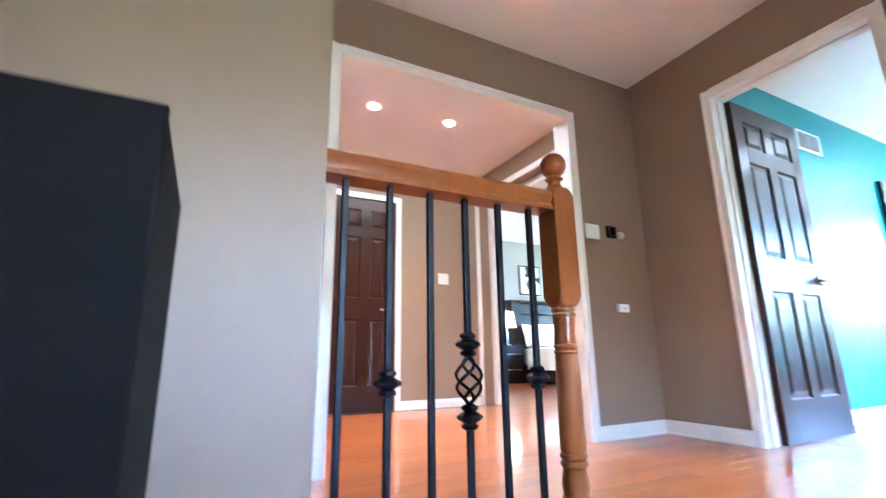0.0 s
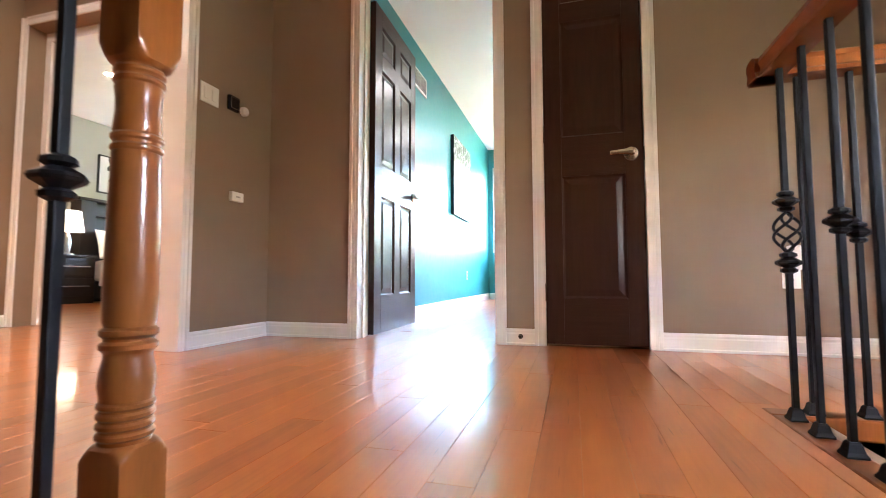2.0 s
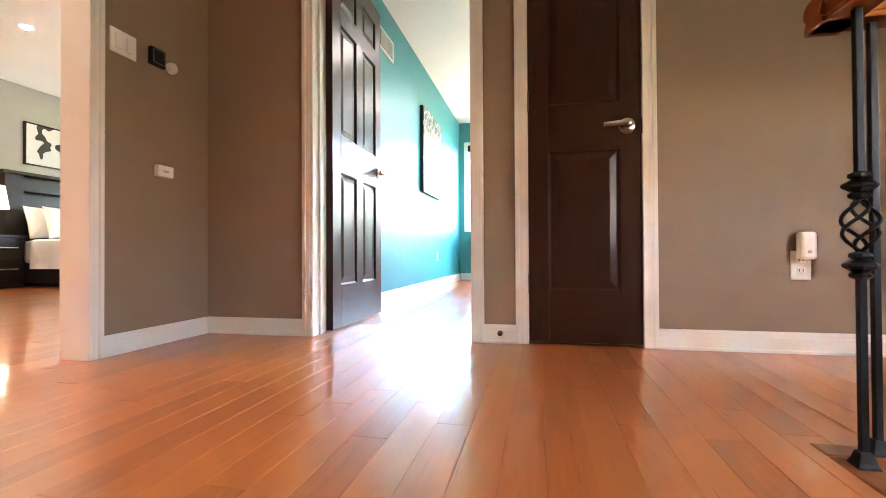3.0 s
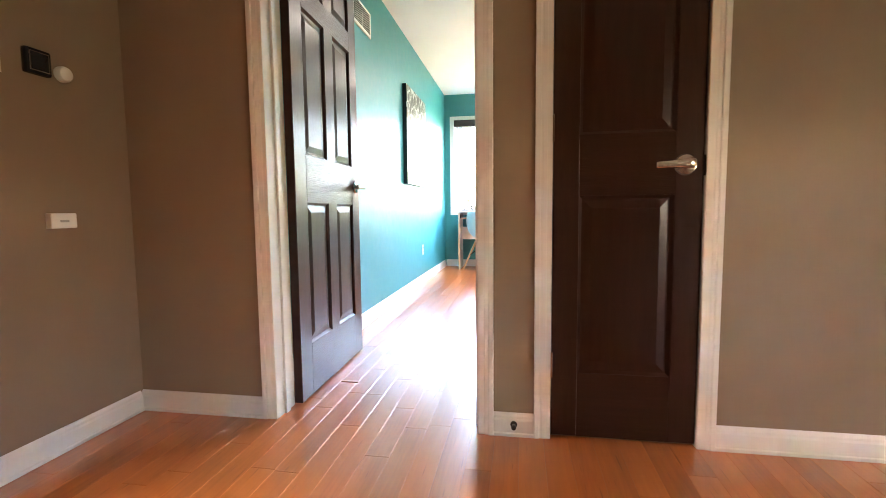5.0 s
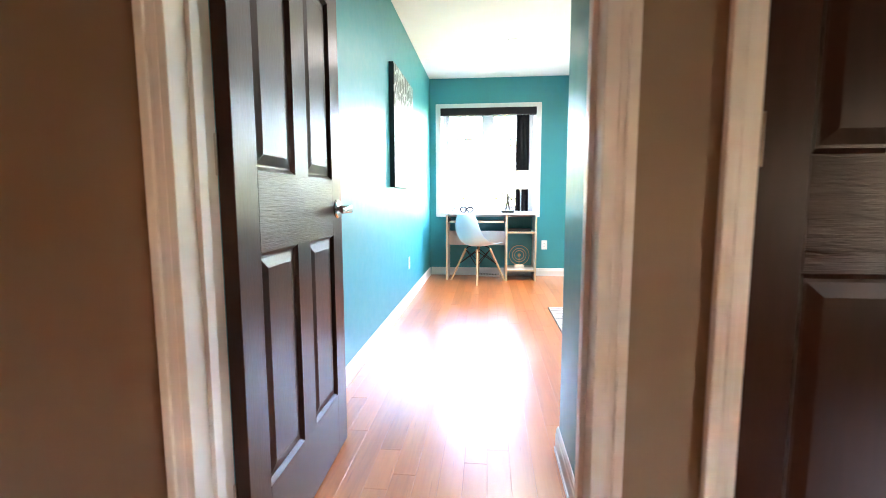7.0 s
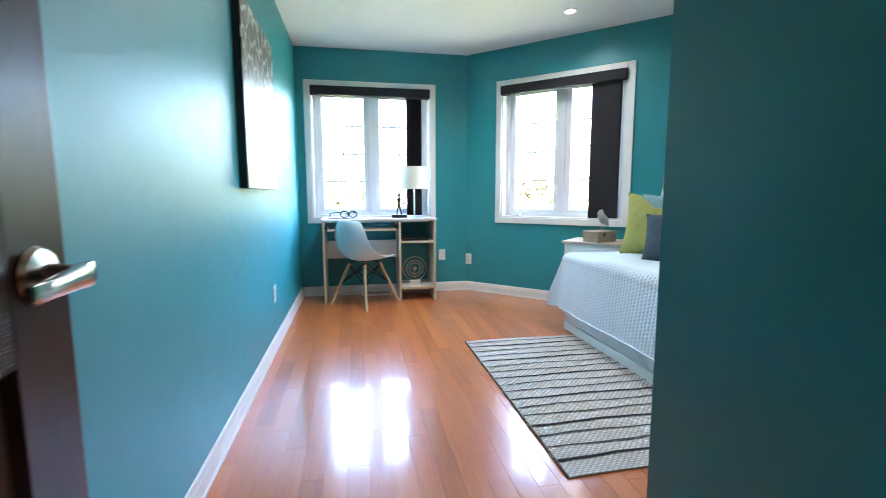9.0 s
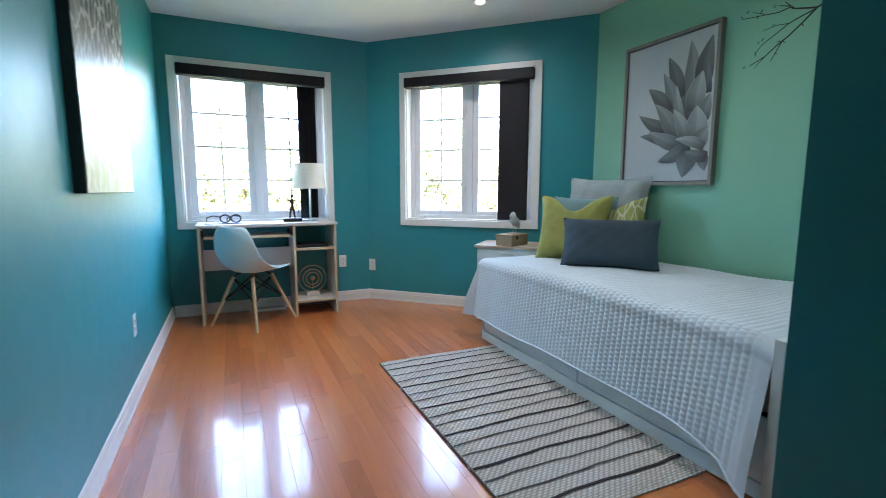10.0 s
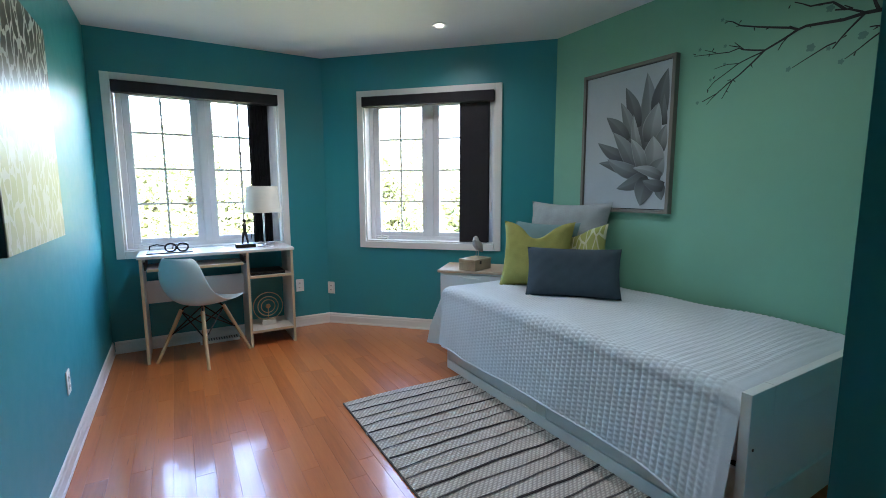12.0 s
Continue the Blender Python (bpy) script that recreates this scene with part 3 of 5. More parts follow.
    if crank:
        # one flat stacked panel
        box(bm, u1 - 0.30, -0.012, z0 + 0.014, u1 - 0.055, -0.006, z1 - 0.088)
        box(bm, u1 - 0.285, -0.002, z0 + 0.016, u1 - 0.045, 0.003, z1 - 0.088)
    else:
        k, n = [], 44
        for i in range(n + 1):
            u = u1 - 0.245 + 0.16 * i / n
            k.append((u, 0.004 + 0.016 * math.sin(i * 1.35)))
        ring = [[bm.verts.new((u, d, z)) for u, d in k] for z in (z0 + 0.016, z1 - 0.088)]
        ring2 = [[bm.verts.new((u, d + 0.003, z)) for u, d in k] for z in (z0 + 0.016, z1 - 0.088)]
        for i in range(n):
            for r in (ring, ring2):
                bm.faces.new((r[0][i], r[0][i + 1], r[1][i + 1], r[1][i]))
        for i in (0, n):
            bm.faces.new((ring[0][i], ring2[0][i], ring2[1][i], ring[1][i]))
        for j in (0, 1):
            for i in range(n):
                bm.faces.new((ring[j][i], ring[j][i + 1], ring2[j][i + 1], ring2[j][i]))
    part("fabric_panel", bm, BLIND, bl)
    bm = bmesh.new()
    tube(bm, [(u1 - 0.03, -0.008, z1 - 0.09), (u1 - 0.03, -0.008, z0 + 0.3)], 0.004)
    box(bm, u1 - 0.037, -0.018, z0 + 0.22, u1 - 0.023, 0.0, z0 + 0.36, 0.003)
    part("wand", bm, WHITE_PLASTIC, bl)


window("window_1", EAST_O, EAST_T, EAST_U, False)
window("window_2", ANG_O, ANG_T, ANG_U, True)


# ---- doors ----
def lever(parent, m, flip=1):
    """Rose and lever handle; local x along the door, y out of its face."""
    bm = bmesh.new()
    lathe(bm, [(0.034, 0), (0.035, 0.004), (0.031, 0.010), (0.014, 0.014), (0.0125, 0.042), (0.0125, 0.05)], 24, m=m @ pose(0, 0, 0, -90))
    h = part("lever_handle", bm, CHROME, parent, "satin nickel lever handle", True)
    bm = bmesh.new()
    rings = []
    for x, y, z, hy, hz in ((-0.015, 0.050, 0.0, 0.005, 0.010), (-0.010, 0.050, 0.0, 0.009, 0.015), (0.004, 0.050, 0.0, 0.010, 0.0155), (0.030, 0.053, -0.001, 0.008, 0.0125), (0.070, 0.055, -0.003, 0.0065, 0.0105), (0.096, 0.053, -0.004, 0.006, 0.0105), (0.101, 0.052, -0.004, 0.004, 0.008)):
        ring = []
        for i in range(12):
            a = 2 * math.pi * i / 12
            c, k = math.cos(a), math.sin(a)
            p = Vector((x * flip, y + hy * math.copysign(abs(c) ** 0.55, c), z + hz * math.copysign(abs(k) ** 0.55, k)))
            ring.append(bm.verts.new(m @ p))
        rings.append(ring)
    for q, w in zip(rings, rings[1:]):
        for i in range(12):
            bm.faces.new((q[i], q[(i + 1) % 12], w[(i + 1) % 12], w[i]))
    bm.faces.new(rings[0][::-1])
    bm.faces.new(rings[-1])
    part("lever", bm, CHROME, h, "", True)


def door_leaf(parent, w, h, th, cols, m, name="leaf"):
    """Moulded panel door: stiles and rails, with raised panels set back between them. x along the width, y through the thickness."""
    st, mul = (0.105 if cols == 2 else 0.085), 0.10
    rails = ((0, 0.225), (0.83, 1.03), (1.63, 1.73), (h - 0.11, h))
    bm = bmesh.new()
    box(bm, 0, 0, 0, st, th, h, 0.002, m)
    box(bm, w - st, 0, 0, w, th, h, 0.002, m)
    spans = [(st, w - st)] if cols == 1 else [(st, w / 2 - mul / 2), (w / 2 + mul / 2, w - st)]
    gaps = [(rails[i][1], rails[i + 1][0]) for i in range(3)]
    if cols == 2:
        for a, b in gaps:
            box(bm, w / 2 - mul / 2, 0, a, w / 2 + mul / 2, th, b, 0, m)
    leaf = part(name, bm, DOOR, parent)
    for a, b in rails:
        bm = bmesh.new()
        box(bm, st, 0, a, w - st, th, b, 0, m)
        part("rail", bm, DOOR_RAIL, leaf)
    for x0, x1 in spans:
        for z0, z1 in gaps:
            bm = bmesh.new()
            for s, f in ((0, 1), (th, -1)):
                rings = []
                for inset, depth in ((0, 0.001), (0.010, 0.011), (0.016, 0.011), (0.042, 0.004)):
                    y = s + f * depth
                    rings.append([bm.verts.new(m @ Vector(p)) for p in ((x0 + inset, y, z0 + inset), (x1 - inset, y, z0 + inset), (x1 - inset, y, z1 - inset), (x0 + inset, y, z1 - inset))])
                for q, r in zip(rings, rings[1:]):
                    for i in range(4):
                        bm.faces.new((q[i], q[(i + 1) % 4], r[(i + 1) % 4], r[i]))
                bm.faces.new(rings[-1])
            part("panel", bm, DOOR, leaf)
    return leaf


def casing_set(parent, axis, face, out, a, b, top, w=0.055, foot=0.0):
    """Casing round an opening from a to b on a wall face; axis is the wall's own direction."""
    def put(lo, hi, z0, z1, d0, d1):
        p0, p1 = face + out * d0, face + out * d1
        return (lo, p0, z0, hi, p1, z1) if axis == "x" else (p0, lo, z0, p1, hi, z1)
    for lo, hi, z0, z1, side in ((a - w, a, foot, top + w, -1), (b, b + w, foot, top + w, 1), (a, b, top, top + w, 0)):
        bm = bmesh.new()
        box(bm, *put(lo, hi, z0, z1, 0.0005, 0.013), 0.003)
        if side:
            e0, e1 = (lo - 0.001, lo + 0.018) if side < 0 else (hi - 0.018, hi + 0.001)
            box(bm, *put(e0, e1, z0, z1, 0.0005, 0.020), 0.004)
            c = (lo + hi) / 2
            box(bm, *put(c - 0.012, c + 0.004, z0, z1 - w * 0.5, 0.0005, 0.0145), 0.003)
        else:
            box(bm, *put(lo, hi, z1 - 0.018, z1 + 0.001, 0.0005, 0.020), 0.004)
        part("casing", bm, TRIM, parent)


def hinge(parent, x0, y0, x1, y1, z):
    slab("hinge", parent, CHROME, (x0, y0, z, x1, y1, z + 0.09), 0.002, "satin nickel hinge")


# door to the teal room, folded back along the wall
d1 = structure(thing("door_1", "open espresso six-panel door in a white frame", "door"))
casing_set(d1, "y", XE, -1, 0.832, 1.608, DOOR_H)
casing_set(d1, "y", 2.805, 1, 0.832, 1.608, DOOR_H)
for n, d in (("jamb", (XE - 0.004, 0.82, 0, 2.809, 0.832, DOOR_H)), ("jamb", (XE - 0.004, 1.608, 0, 2.809, 1.61, DOOR_H)), ("jamb", (XE - 0.004, 0.82, DOOR_H, 2.809, 1.61, DOOR_H + 0.01)),
             ("stop", (2.735, 0.832, 0, 2.765, 0.843, DOOR_H)), ("stop", (2.735, 1.597, 0, 2.765, 1.608, DOOR_H)), ("stop", (2.735, 0.843, DOOR_H - 0.011, 2.765, 1.597, DOOR_H))):
    slab(n, d1, TRIM, d, 0.002)
m1 = pose(2.815, 1.606, 0.008, 0, 0, 1.0) @ pose(0, -0.036, 0)
leaf1 = door_leaf(d1, 0.762, 2.02, 0.036, 2, m1)
lever(leaf1, m1 @ pose(0.70, 0, 0.925, 0, 0, 180), 1)
lever(leaf1, m1 @ pose(0.70, 0.036, 0.925), -1)
for z in (0.22, 1.02, 1.78):
    hinge(d1, 2.806, 1.600, 2.830, 1.607, z)

# narrow closet door, shut
d2 = structure(thing("door_2", "shut narrow espresso three-panel closet door in a white frame", "door"))
casing_set(d2, "y", XE, -1, 0.107, 0.580, DOOR_H)
for d in ((XE - 0.004, 0.105, 0, 2.72, 0.107, DOOR_H), (XE - 0.004, 0.580, 0, 2.72, 0.582, DOOR_H), (XE - 0.004, 0.105, DOOR_H, 2.72, 0.582, DOOR_H + 0.01)):
    slab("jamb", d2, TRIM, d, 0)
m2 = pose(XE + 0.030, 0.110, 0.012, 0, 0, 90) @ pose(0, 0, 0)
leaf2 = door_leaf(d2, 0.467, 2.015, 0.030, 1, m2)
lever(leaf2, m2 @ pose(0.056, 0.030, 0.924), 1)
for z in (0.22, 1.02, 1.78):
    hinge(d2, XE - 0.012, 0.574, XE + 0.002, 0.584, z)
slab("strike_plate", d2, BRONZE, (XE - 0.008, 0.100, 0.90, XE - 0.001, 0.112, 0.965), 0.001, "dark metal strike plate")

# dark door at the end of the inner hall
d3 = structure(thing("door_3", "shut espresso six-panel door in a white frame", "door"))
casing_set(d3, "x", 4.30, -1, 1.035, 1.655, DOOR_H)
m3 = pose(1.037, 4.31, 0.01)
leaf3 = door_leaf(d3, 0.616, 2.02, 0.035, 2, m3)
lever(leaf3, m3 @ pose(0.555, 0, 0.925, 0, 0, 180), 1)

# wide cased opening and the bedroom doorway
op = structure(thing("opening_1", "wide white cased opening between two halls", "opening"))
casing_set(op, "x", YN, -1, 0.527, 2.050, DOOR_H)
casing_set(op, "x", 2.32, 1, 0.527, 2.050, DOOR_H)
for d in ((0.515, YN - 0.004, 0, 0.527, 2.324, DOOR_H), (2.050, YN - 0.004, 0, 2.062, 2.324, DOOR_H), (0.515, YN - 0.004, DOOR_H, 2.062, 2.324, DOOR_H + 0.01)):
    slab("jamb", op, TRIM, d, 0.002)
op2 = structure(thing("door_4", "white framed bedroom doorway with the door folded back", "door"))
casing_set(op2, "y", 2.62, -1, 2.80, 4.235, 2.185, 0.055)
for d in ((2.745, 4.195, 0, 2.795, 4.25, 2.12), (2.745, 2.80, 0, 2.795, 2.86, 2.12), (2.745, 2.80, 2.12, 2.795, 4.25, 2.19)):
    slab("frame", op2, TRIM, d, 0.003)
slab("leaf", op2, TRIM, (2.81, 4.24, 0.01, 2.845, 5.02, 2.10), 0.003, "white painted door leaf")
for z in (0.22, 1.78):
    hinge(op2, 2.785, 4.186, 2.802, 4.196, z)

# ---- stair rails ----
RAIL_Z = 0.848


def baluster(kind, parent, x, y, z0=0.0):
    """Square iron bar with a shoe, and a collar or a twisted basket."""
    r = 0.0064
    bm = bmesh.new()
    gap = 0.044 if kind == "basket" else 0
    if gap:
        box(bm, x - r, y - r, z0, x + r, y + r, 0.445 - gap, 0.0015)
        box(bm, x - r, y - r, 0.445 + gap, x + r, y + r, RAIL_Z + 0.004, 0.0015)
    else:
        box(bm, x - r, y - r, z0, x + r, y + r, RAIL_Z + 0.004, 0.0015)
    b = part("baluster", bm, IRON, parent)
    bm = bmesh.new()
    lathe(bm, [(0.025, 0), (0.025, 0.006), (0.020, 0.012), (0.015, 0.026), (0.011, 0.030)], 4, (0, 0, 0), pose(x, y, z0, 0, 0, 45))
    part("shoe", bm, IRON, b)
    turn = pose(x, y, 0, 0, 0, 45)
    if kind != "plain":
        for z in ((0.445,) if kind == "collar" else (0.371, 0.519)):
            bm = bmesh.new()
            lathe(bm, [(0.009, -0.026), (0.017, -0.022), (0.018, -0.016), (0.012, -0.012), (0.026, -0.004), (0.028, 0.0), (0.026, 0.004), (0.012, 0.012), (0.018, 0.016), (0.017, 0.022), (0.009, 0.026)], 8, (0, 0, z), turn @ pose(0, 0, 0, 0, 0, 22.5))
            part("collar", bm, IRON, b)
    if gap:
        for q in range(4):
            pts = []
            for i in range(17):
                f = i / 16
                a = math.pi / 2 * q + f * math.pi * 1.25
                rr = 0.005 + 0.024 * math.sin(math.pi * f) ** 0.8
                pts.append((x + rr * math.cos(a), y + rr * math.sin(a), 0.445 + (f - 0.5) * 0.092))
            bm = bmesh.new()
            tube(bm, pts, 0.0037, 6)
            part("basket_wire", bm, IRON, b, smooth=True)


def handrail(parent, a, b, name="handrail"):
    n = Vector((b[0] - a[0], b[1] - a[1], 0)).normalized()
    side = Vector((-n.y, n.x))
    bm = bmesh.new()
    prof = [(-0.030, 0.0), (0.030, 0.0), (0.030, 0.010), (0.024, 0.016), (0.026, 0.026), (0.032, 0.036), (0.028, 0.050), (0.014, 0.057), (-0.014, 0.057), (-0.028, 0.050), (-0.032, 0.036), (-0.026, 0.026), (-0.024, 0.016), (-0.030, 0.010)]
    prism(bm, a, b, side, [(d, RAIL_Z + z) for d, z in prof])
    return part(name, bm, RAIL_WOOD, parent, smooth=True)


lr = thing("stair_railing", "oak handrail on black iron balusters beside the stairs", "railing", "stair railings")
handrail(lr, (0.205, 0.985), (0.77, 0.985))
for x, k in ((0.253, "plain"), (0.349, "collar"), (0.443, "plain"), (0.532, "basket"), (0.623, "plain"), (0.715, "collar")):
    baluster(k, lr, x, 0.985)

rr_ = thing("stair_railing", "oak handrail turning a corner on black iron balusters", "railing", "stair railings")
handrail(rr_, (1.745, -0.050), (0.62, -0.050))
handrail(rr_, (1.70, -0.012), (1.70, -1.72))
for i, k in enumerate(("basket", "plain", "collar", "plain", "collar")):
    baluster(k, rr_, 1.634 - 0.1130 * i, -0.050)
for i in range(14):
    baluster(("plain", "collar", "plain", "basket")[i % 4], rr_, 1.70, -0.113 - 0.1115 * i)

NX, NY = 0.807, 0.986


def turned_block(bm, z0, z1, top=0.0, bottom=0.0, half=0.033):
    """Square block whose ends are turned on the lathe, so that each face ends in an arch."""
    def limit(k):
        return half * (0.86 + 0.58 * math.sqrt(max(0.0, k)))
    levels = [(z0 + bottom * i / 7, limit(i / 7)) for i in range(8)] if bottom else [(z0, 1.0)]
    levels += [(z1 - top * (1 - i / 7), limit(1 - i / 7)) for i in range(8)] if top else [(z1, 1.0)]
    seg, rings_ = 48, []
    for z, r in levels:
        ring = []
        for i in range(seg):
            a = 2 * math.pi * i / seg
            c, s_ = math.cos(a), math.sin(a)
            q = min(half / max(abs(c), abs(s_)), 1.375 * half, r)
            ring.append(bm.verts.new((NX + q * c, NY + q * s_, z)))
        rings_.append(ring)
    for q, w in zip(rings_, rings_[1:]):
        for i in range(seg):
            bm.faces.new((q[i], q[(i + 1) % seg], w[(i + 1) % seg], w[i]))
    bm.faces.new(rings_[0][::-1])
    bm.faces.new(rings_[-1])


nw = thing("newel_post", "turned oak newel post with a ball finial", "newel post")
bm = bmesh.new()
turned_block(bm, 0.0, 0.136, top=0.024)
part("foot_block", bm, RAIL_WOOD, nw, smooth=True)
bm = bmesh.new()
rings = [(0.0335, 0.128), (0.0335, 0.138)]
for z in (0.140, 0.152, 0.164, 0.176):
    rings += [(0.0335, z), (0.0368, z + 0.003), (0.0368, z + 0.007), (0.0335, z + 0.010)]
rings += [(0.034, 0.192), (0.0365, 0.205), (0.035, 0.222), (0.031, 0.238), (0.031, 0.243)]
for z in (0.245, 0.262):
    rings += [(0.032, z), (0.0372, z + 0.004), (0.0372, z + 0.010), (0.032, z + 0.014)]
rings += [(0.0345, 0.282), (0.0355, 0.32), (0.0338, 0.43), (0.0318, 0.484), (0.0325, 0.494)]
for z in (0.496, 0.510):
    rings += [(0.031, z), (0.0345, z + 0.003), (0.0345, z + 0.007), (0.031, z + 0.010)]
rings += [(0.0322, 0.524), (0.0297, 0.548), (0.0300, 0.566), (0.0322, 0.580)]
for z in (0.584, 0.596):
    rings += [(0.031, z), (0.0345, z + 0.003), (0.0345, z + 0.007), (0.031, z + 0.010)]
lathe(bm, [(0.86 * r, z) for r, z in rings] + [(0.026, 0.63)], 36, (NX, NY, 0))
part("turned_shaft", bm, RAIL_WOOD, nw, smooth=True)
bm = bmesh.new()
turned_block(bm, 0.608, 0.915, top=0.03, bottom=0.034)
part("head_block", bm, RAIL_WOOD, nw, smooth=True)
bm = bmesh.new()
lathe(bm, [(0.024, 0.918), (0.016, 0.928), (0.016, 0.938), (0.024, 0.944)] + [(max(0.004, 0.034 * math.sin(a)), 0.983 - 0.034 * math.cos(a)) for a in [0.45 + 2.6 * i / 12 for i in range(13)]], 28, (NX, NY, 0))
part("ball_finial", bm, RAIL_WOOD, nw, smooth=True)

# ---- stairs and landing ----
st = structure(thing("stairs", "oak stairs rising from a landing to the hall", "stairs"))
EDGE = [(0.955, -0.205), (0.74, -0.41), (0.53, -0.615)]


def slanted(bm, x_right, x_left, z0, z1):
    """Tread whose edges lean with the top nosing."""
    k = 0.333
    def at(x, y):
        return x + (0.535 - y) * k
    lo, hi = -0.078, 0.948
    v = [bm.verts.new(p) for z in (z0, z1) for p in ((at(x_left, lo), lo, z), (at(x_right, lo), lo, z), (at(x_right, hi), hi, z), (at(x_left, hi), hi, z))]
    for f in ((3, 2, 1, 0), (4, 5, 6, 7), (0, 1, 5, 4), (1, 2, 6, 5), (2, 3, 7, 6), (3, 0, 4, 7)):
        bm.faces.new([v[i] for i in f])


for (x0, z0), xr in zip(EDGE[1:], (0.955, 0.74)):
    bm = bmesh.new()
    slanted(bm, xr - 0.004, x0 - 0.02, z0 + 0.205 - 0.03, z0 + 0.205)
    part("tread", bm, RAIL_WOOD, st)
    bm = bmesh.new()
    slanted(bm, x0 + 0.015, x0, z0, z0 + 0.172)
    part("riser", bm, TRIM, st)
bm = bmesh.new()
slanted(bm, 0.985, 0.955, -0.205, -0.03)
part("riser", bm, TRIM, st)
bm = bmesh.new()
slanted(bm, 1.0, 0.93, -0.028, 0.004)
part("nosing", bm, RAIL_WOOD, st)
slab("landing", st, RAIL_WOOD, (-1.30, -1.72, -0.66, 0.70, 0.95, -0.615), 0)
for i in range(6):
    z = -0.615 - 0.19 * (i + 1)
    slab("tread", st, RAIL_WOOD, (0.70 + 0.18 * i, -1.72, z - 0.03, 0.70 + 0.18 * (i + 1), -0.14, z), 0.003)

# ---- dark cabinet on the landing ----
cab = thing("cabinet", "tall black stained wooden cabinet against the stair wall", "cabinet")
slab("body", cab, BLACK_WOOD, (-0.82, 0.615, -0.615, -0.028, 0.948, 0.741), 0.003)
slab("front_panel", cab, BLACK_WOOD, (-0.822, 0.603, -0.60, -0.026, 0.6145, 0.742), 0.003)


# ---- small hall fittings ----
def plate(name, label, cat, dims, mat=WHITE_PLASTIC, bevel=0.003):
    t = thing(name, label, cat)
    slab("cover", t, mat, dims, bevel)
    return t


sw = plate("light_switch", "white double light switch on taupe wall", "light switch", (2.138, YN - 0.007, 1.218, 2.258, YN - 0.0005, 1.318))
for x in (2.172, 2.224):
    slab("rocker", sw, WHITE_PLASTIC, (x - 0.014, YN - 0.011, 1.238, x + 0.014, YN - 0.006, 1.298), 0.002)
th = plate("thermostat", "small black square thermostat on taupe wall", "thermostat", (2.318, YN - 0.022, 1.238, 2.398, YN - 0.0005, 1.318), BLACK_PLASTIC, 0.008)
slab("screen", th, CHROME, (2.328, YN - 0.0245, 1.248, 2.388, YN - 0.0215, 1.308), 0.001, "grey glass screen")
slab("screen_glass", th, BLACK_PLASTIC, (2.331, YN - 0.026, 1.251, 2.385, YN - 0.0242, 1.305), 0.0005, "dark glass screen")
se = thing("round_sensor", "small white round sensor beside the thermostat", "sensor")
bm = bmesh.new()
lathe(bm, [(0.026, 0), (0.026, 0.014), (0.022, 0.022), (0.010, 0.025)], 24, m=pose(2.445, YN - 0.0005, 1.265, 90))
part("dome", bm, WHITE_PLASTIC, se, smooth=True)
wp = plate("wall_sensor", "white rectangular sensor box on taupe wall", "sensor", (2.355, YN - 0.022, 0.752, 2.443, YN - 0.0005, 0.802))
slab("slot", wp, STONE, (2.385, YN - 0.0232, 0.772, 2.415, YN - 0.0215, 0.780), 0.0005)
sw2 = plate("light_switch", "white double light switch beside the dark door", "light switch", (2.13, 4.293, 1.22, 2.25, 4.2995, 1.335))
for x in (2.164, 2.216):
    slab("rocker", sw2, WHITE_PLASTIC, (x - 0.014, 4.289, 1.245, x + 0.014, 4.2935, 1.31), 0.002)


def outlet(m, name="wall_outlet"):
    """Duplex outlet; local x along the wall, y out of it, z up from its centre."""
    o = tagged(new(name), "white duplex wall outlet", "outlet", "wall outlets")
    o.matrix_basis = m
    slab("cover", o, WHITE_PLASTIC, (-0.035, 0.0005, -0.057, 0.035, 0.006, 0.057), 0.003)
    for z in (-0.02, 0.02):
        s = slab("socket", o, WHITE_PLASTIC, (-0.017, 0.005, z - 0.014, 0.017, 0.009, z + 0.014), 0.004)
        for x in (-0.006, 0.006):
            slab("slot", s, BLACK_PLASTIC, (x - 0.0012, 0.0085, z - 0.004, x + 0.0012, 0.0094, z + 0.006), 0)
    return o


outlet(pose(XE, -0.468, 0.345, 0, 0, 90))
nl = thing("night_light", "white plug-in night light in a hall outlet", "night light")
slab("housing", nl, WHITE_PLASTIC, (XE - 0.05, -0.505, 0.368, XE - 0.008, -0.448, 0.475), 0.012)
slab("lens", nl, STONE, (XE - 0.052, -0.483, 0.392, XE - 0.049, -0.470, 0.404), 0.003, "small dark light sensor")
outlet(pose(6.055, 1.757, 0.372, 0, 0, 180))
outlet(pose(7.645, 0.315, 0.392, 0, 0, 90))
outlet(pose(7.645 - 0.028 * S, 0.045 - 0.028 * S, 0.342, 0, 0, 45))
ds = thing("door_stop", "small metal door stop on the baseboard", "door stop")
bm = bmesh.new()
lathe(bm, [(0.012, 0), (0.012, 0.006), (0.006, 0.010), (0.006, 0.022), (0.009, 0.026), (0.008, 0.032)], 12, m=pose(XE - 0.012, 0.705, 0.045, 0, -90, 0))
part("bumper", bm, BRONZE, ds, smooth=True)


# ---- ceiling lights and vents ----
def pot_light(x, y, z, glow):
    p = thing("recessed_light", "round white recessed ceiling light", "ceiling light", "recessed lights")
    bm = bmesh.new()
    lathe(bm, [(0.040, -0.001), (0.041, -0.006), (0.050, -0.010), (0.056, -0.006), (0.057, -0.0005)], 28, (x, y, z))
    part("trim_ring", bm, WHITE_PLASTIC, p, smooth=True)
    bm = bmesh.new()
    lathe(bm, [(0.024, -0.007), (0.028, -0.009), (0.024, -0.012), (0.010, -0.014)], 24, (x, y, z))
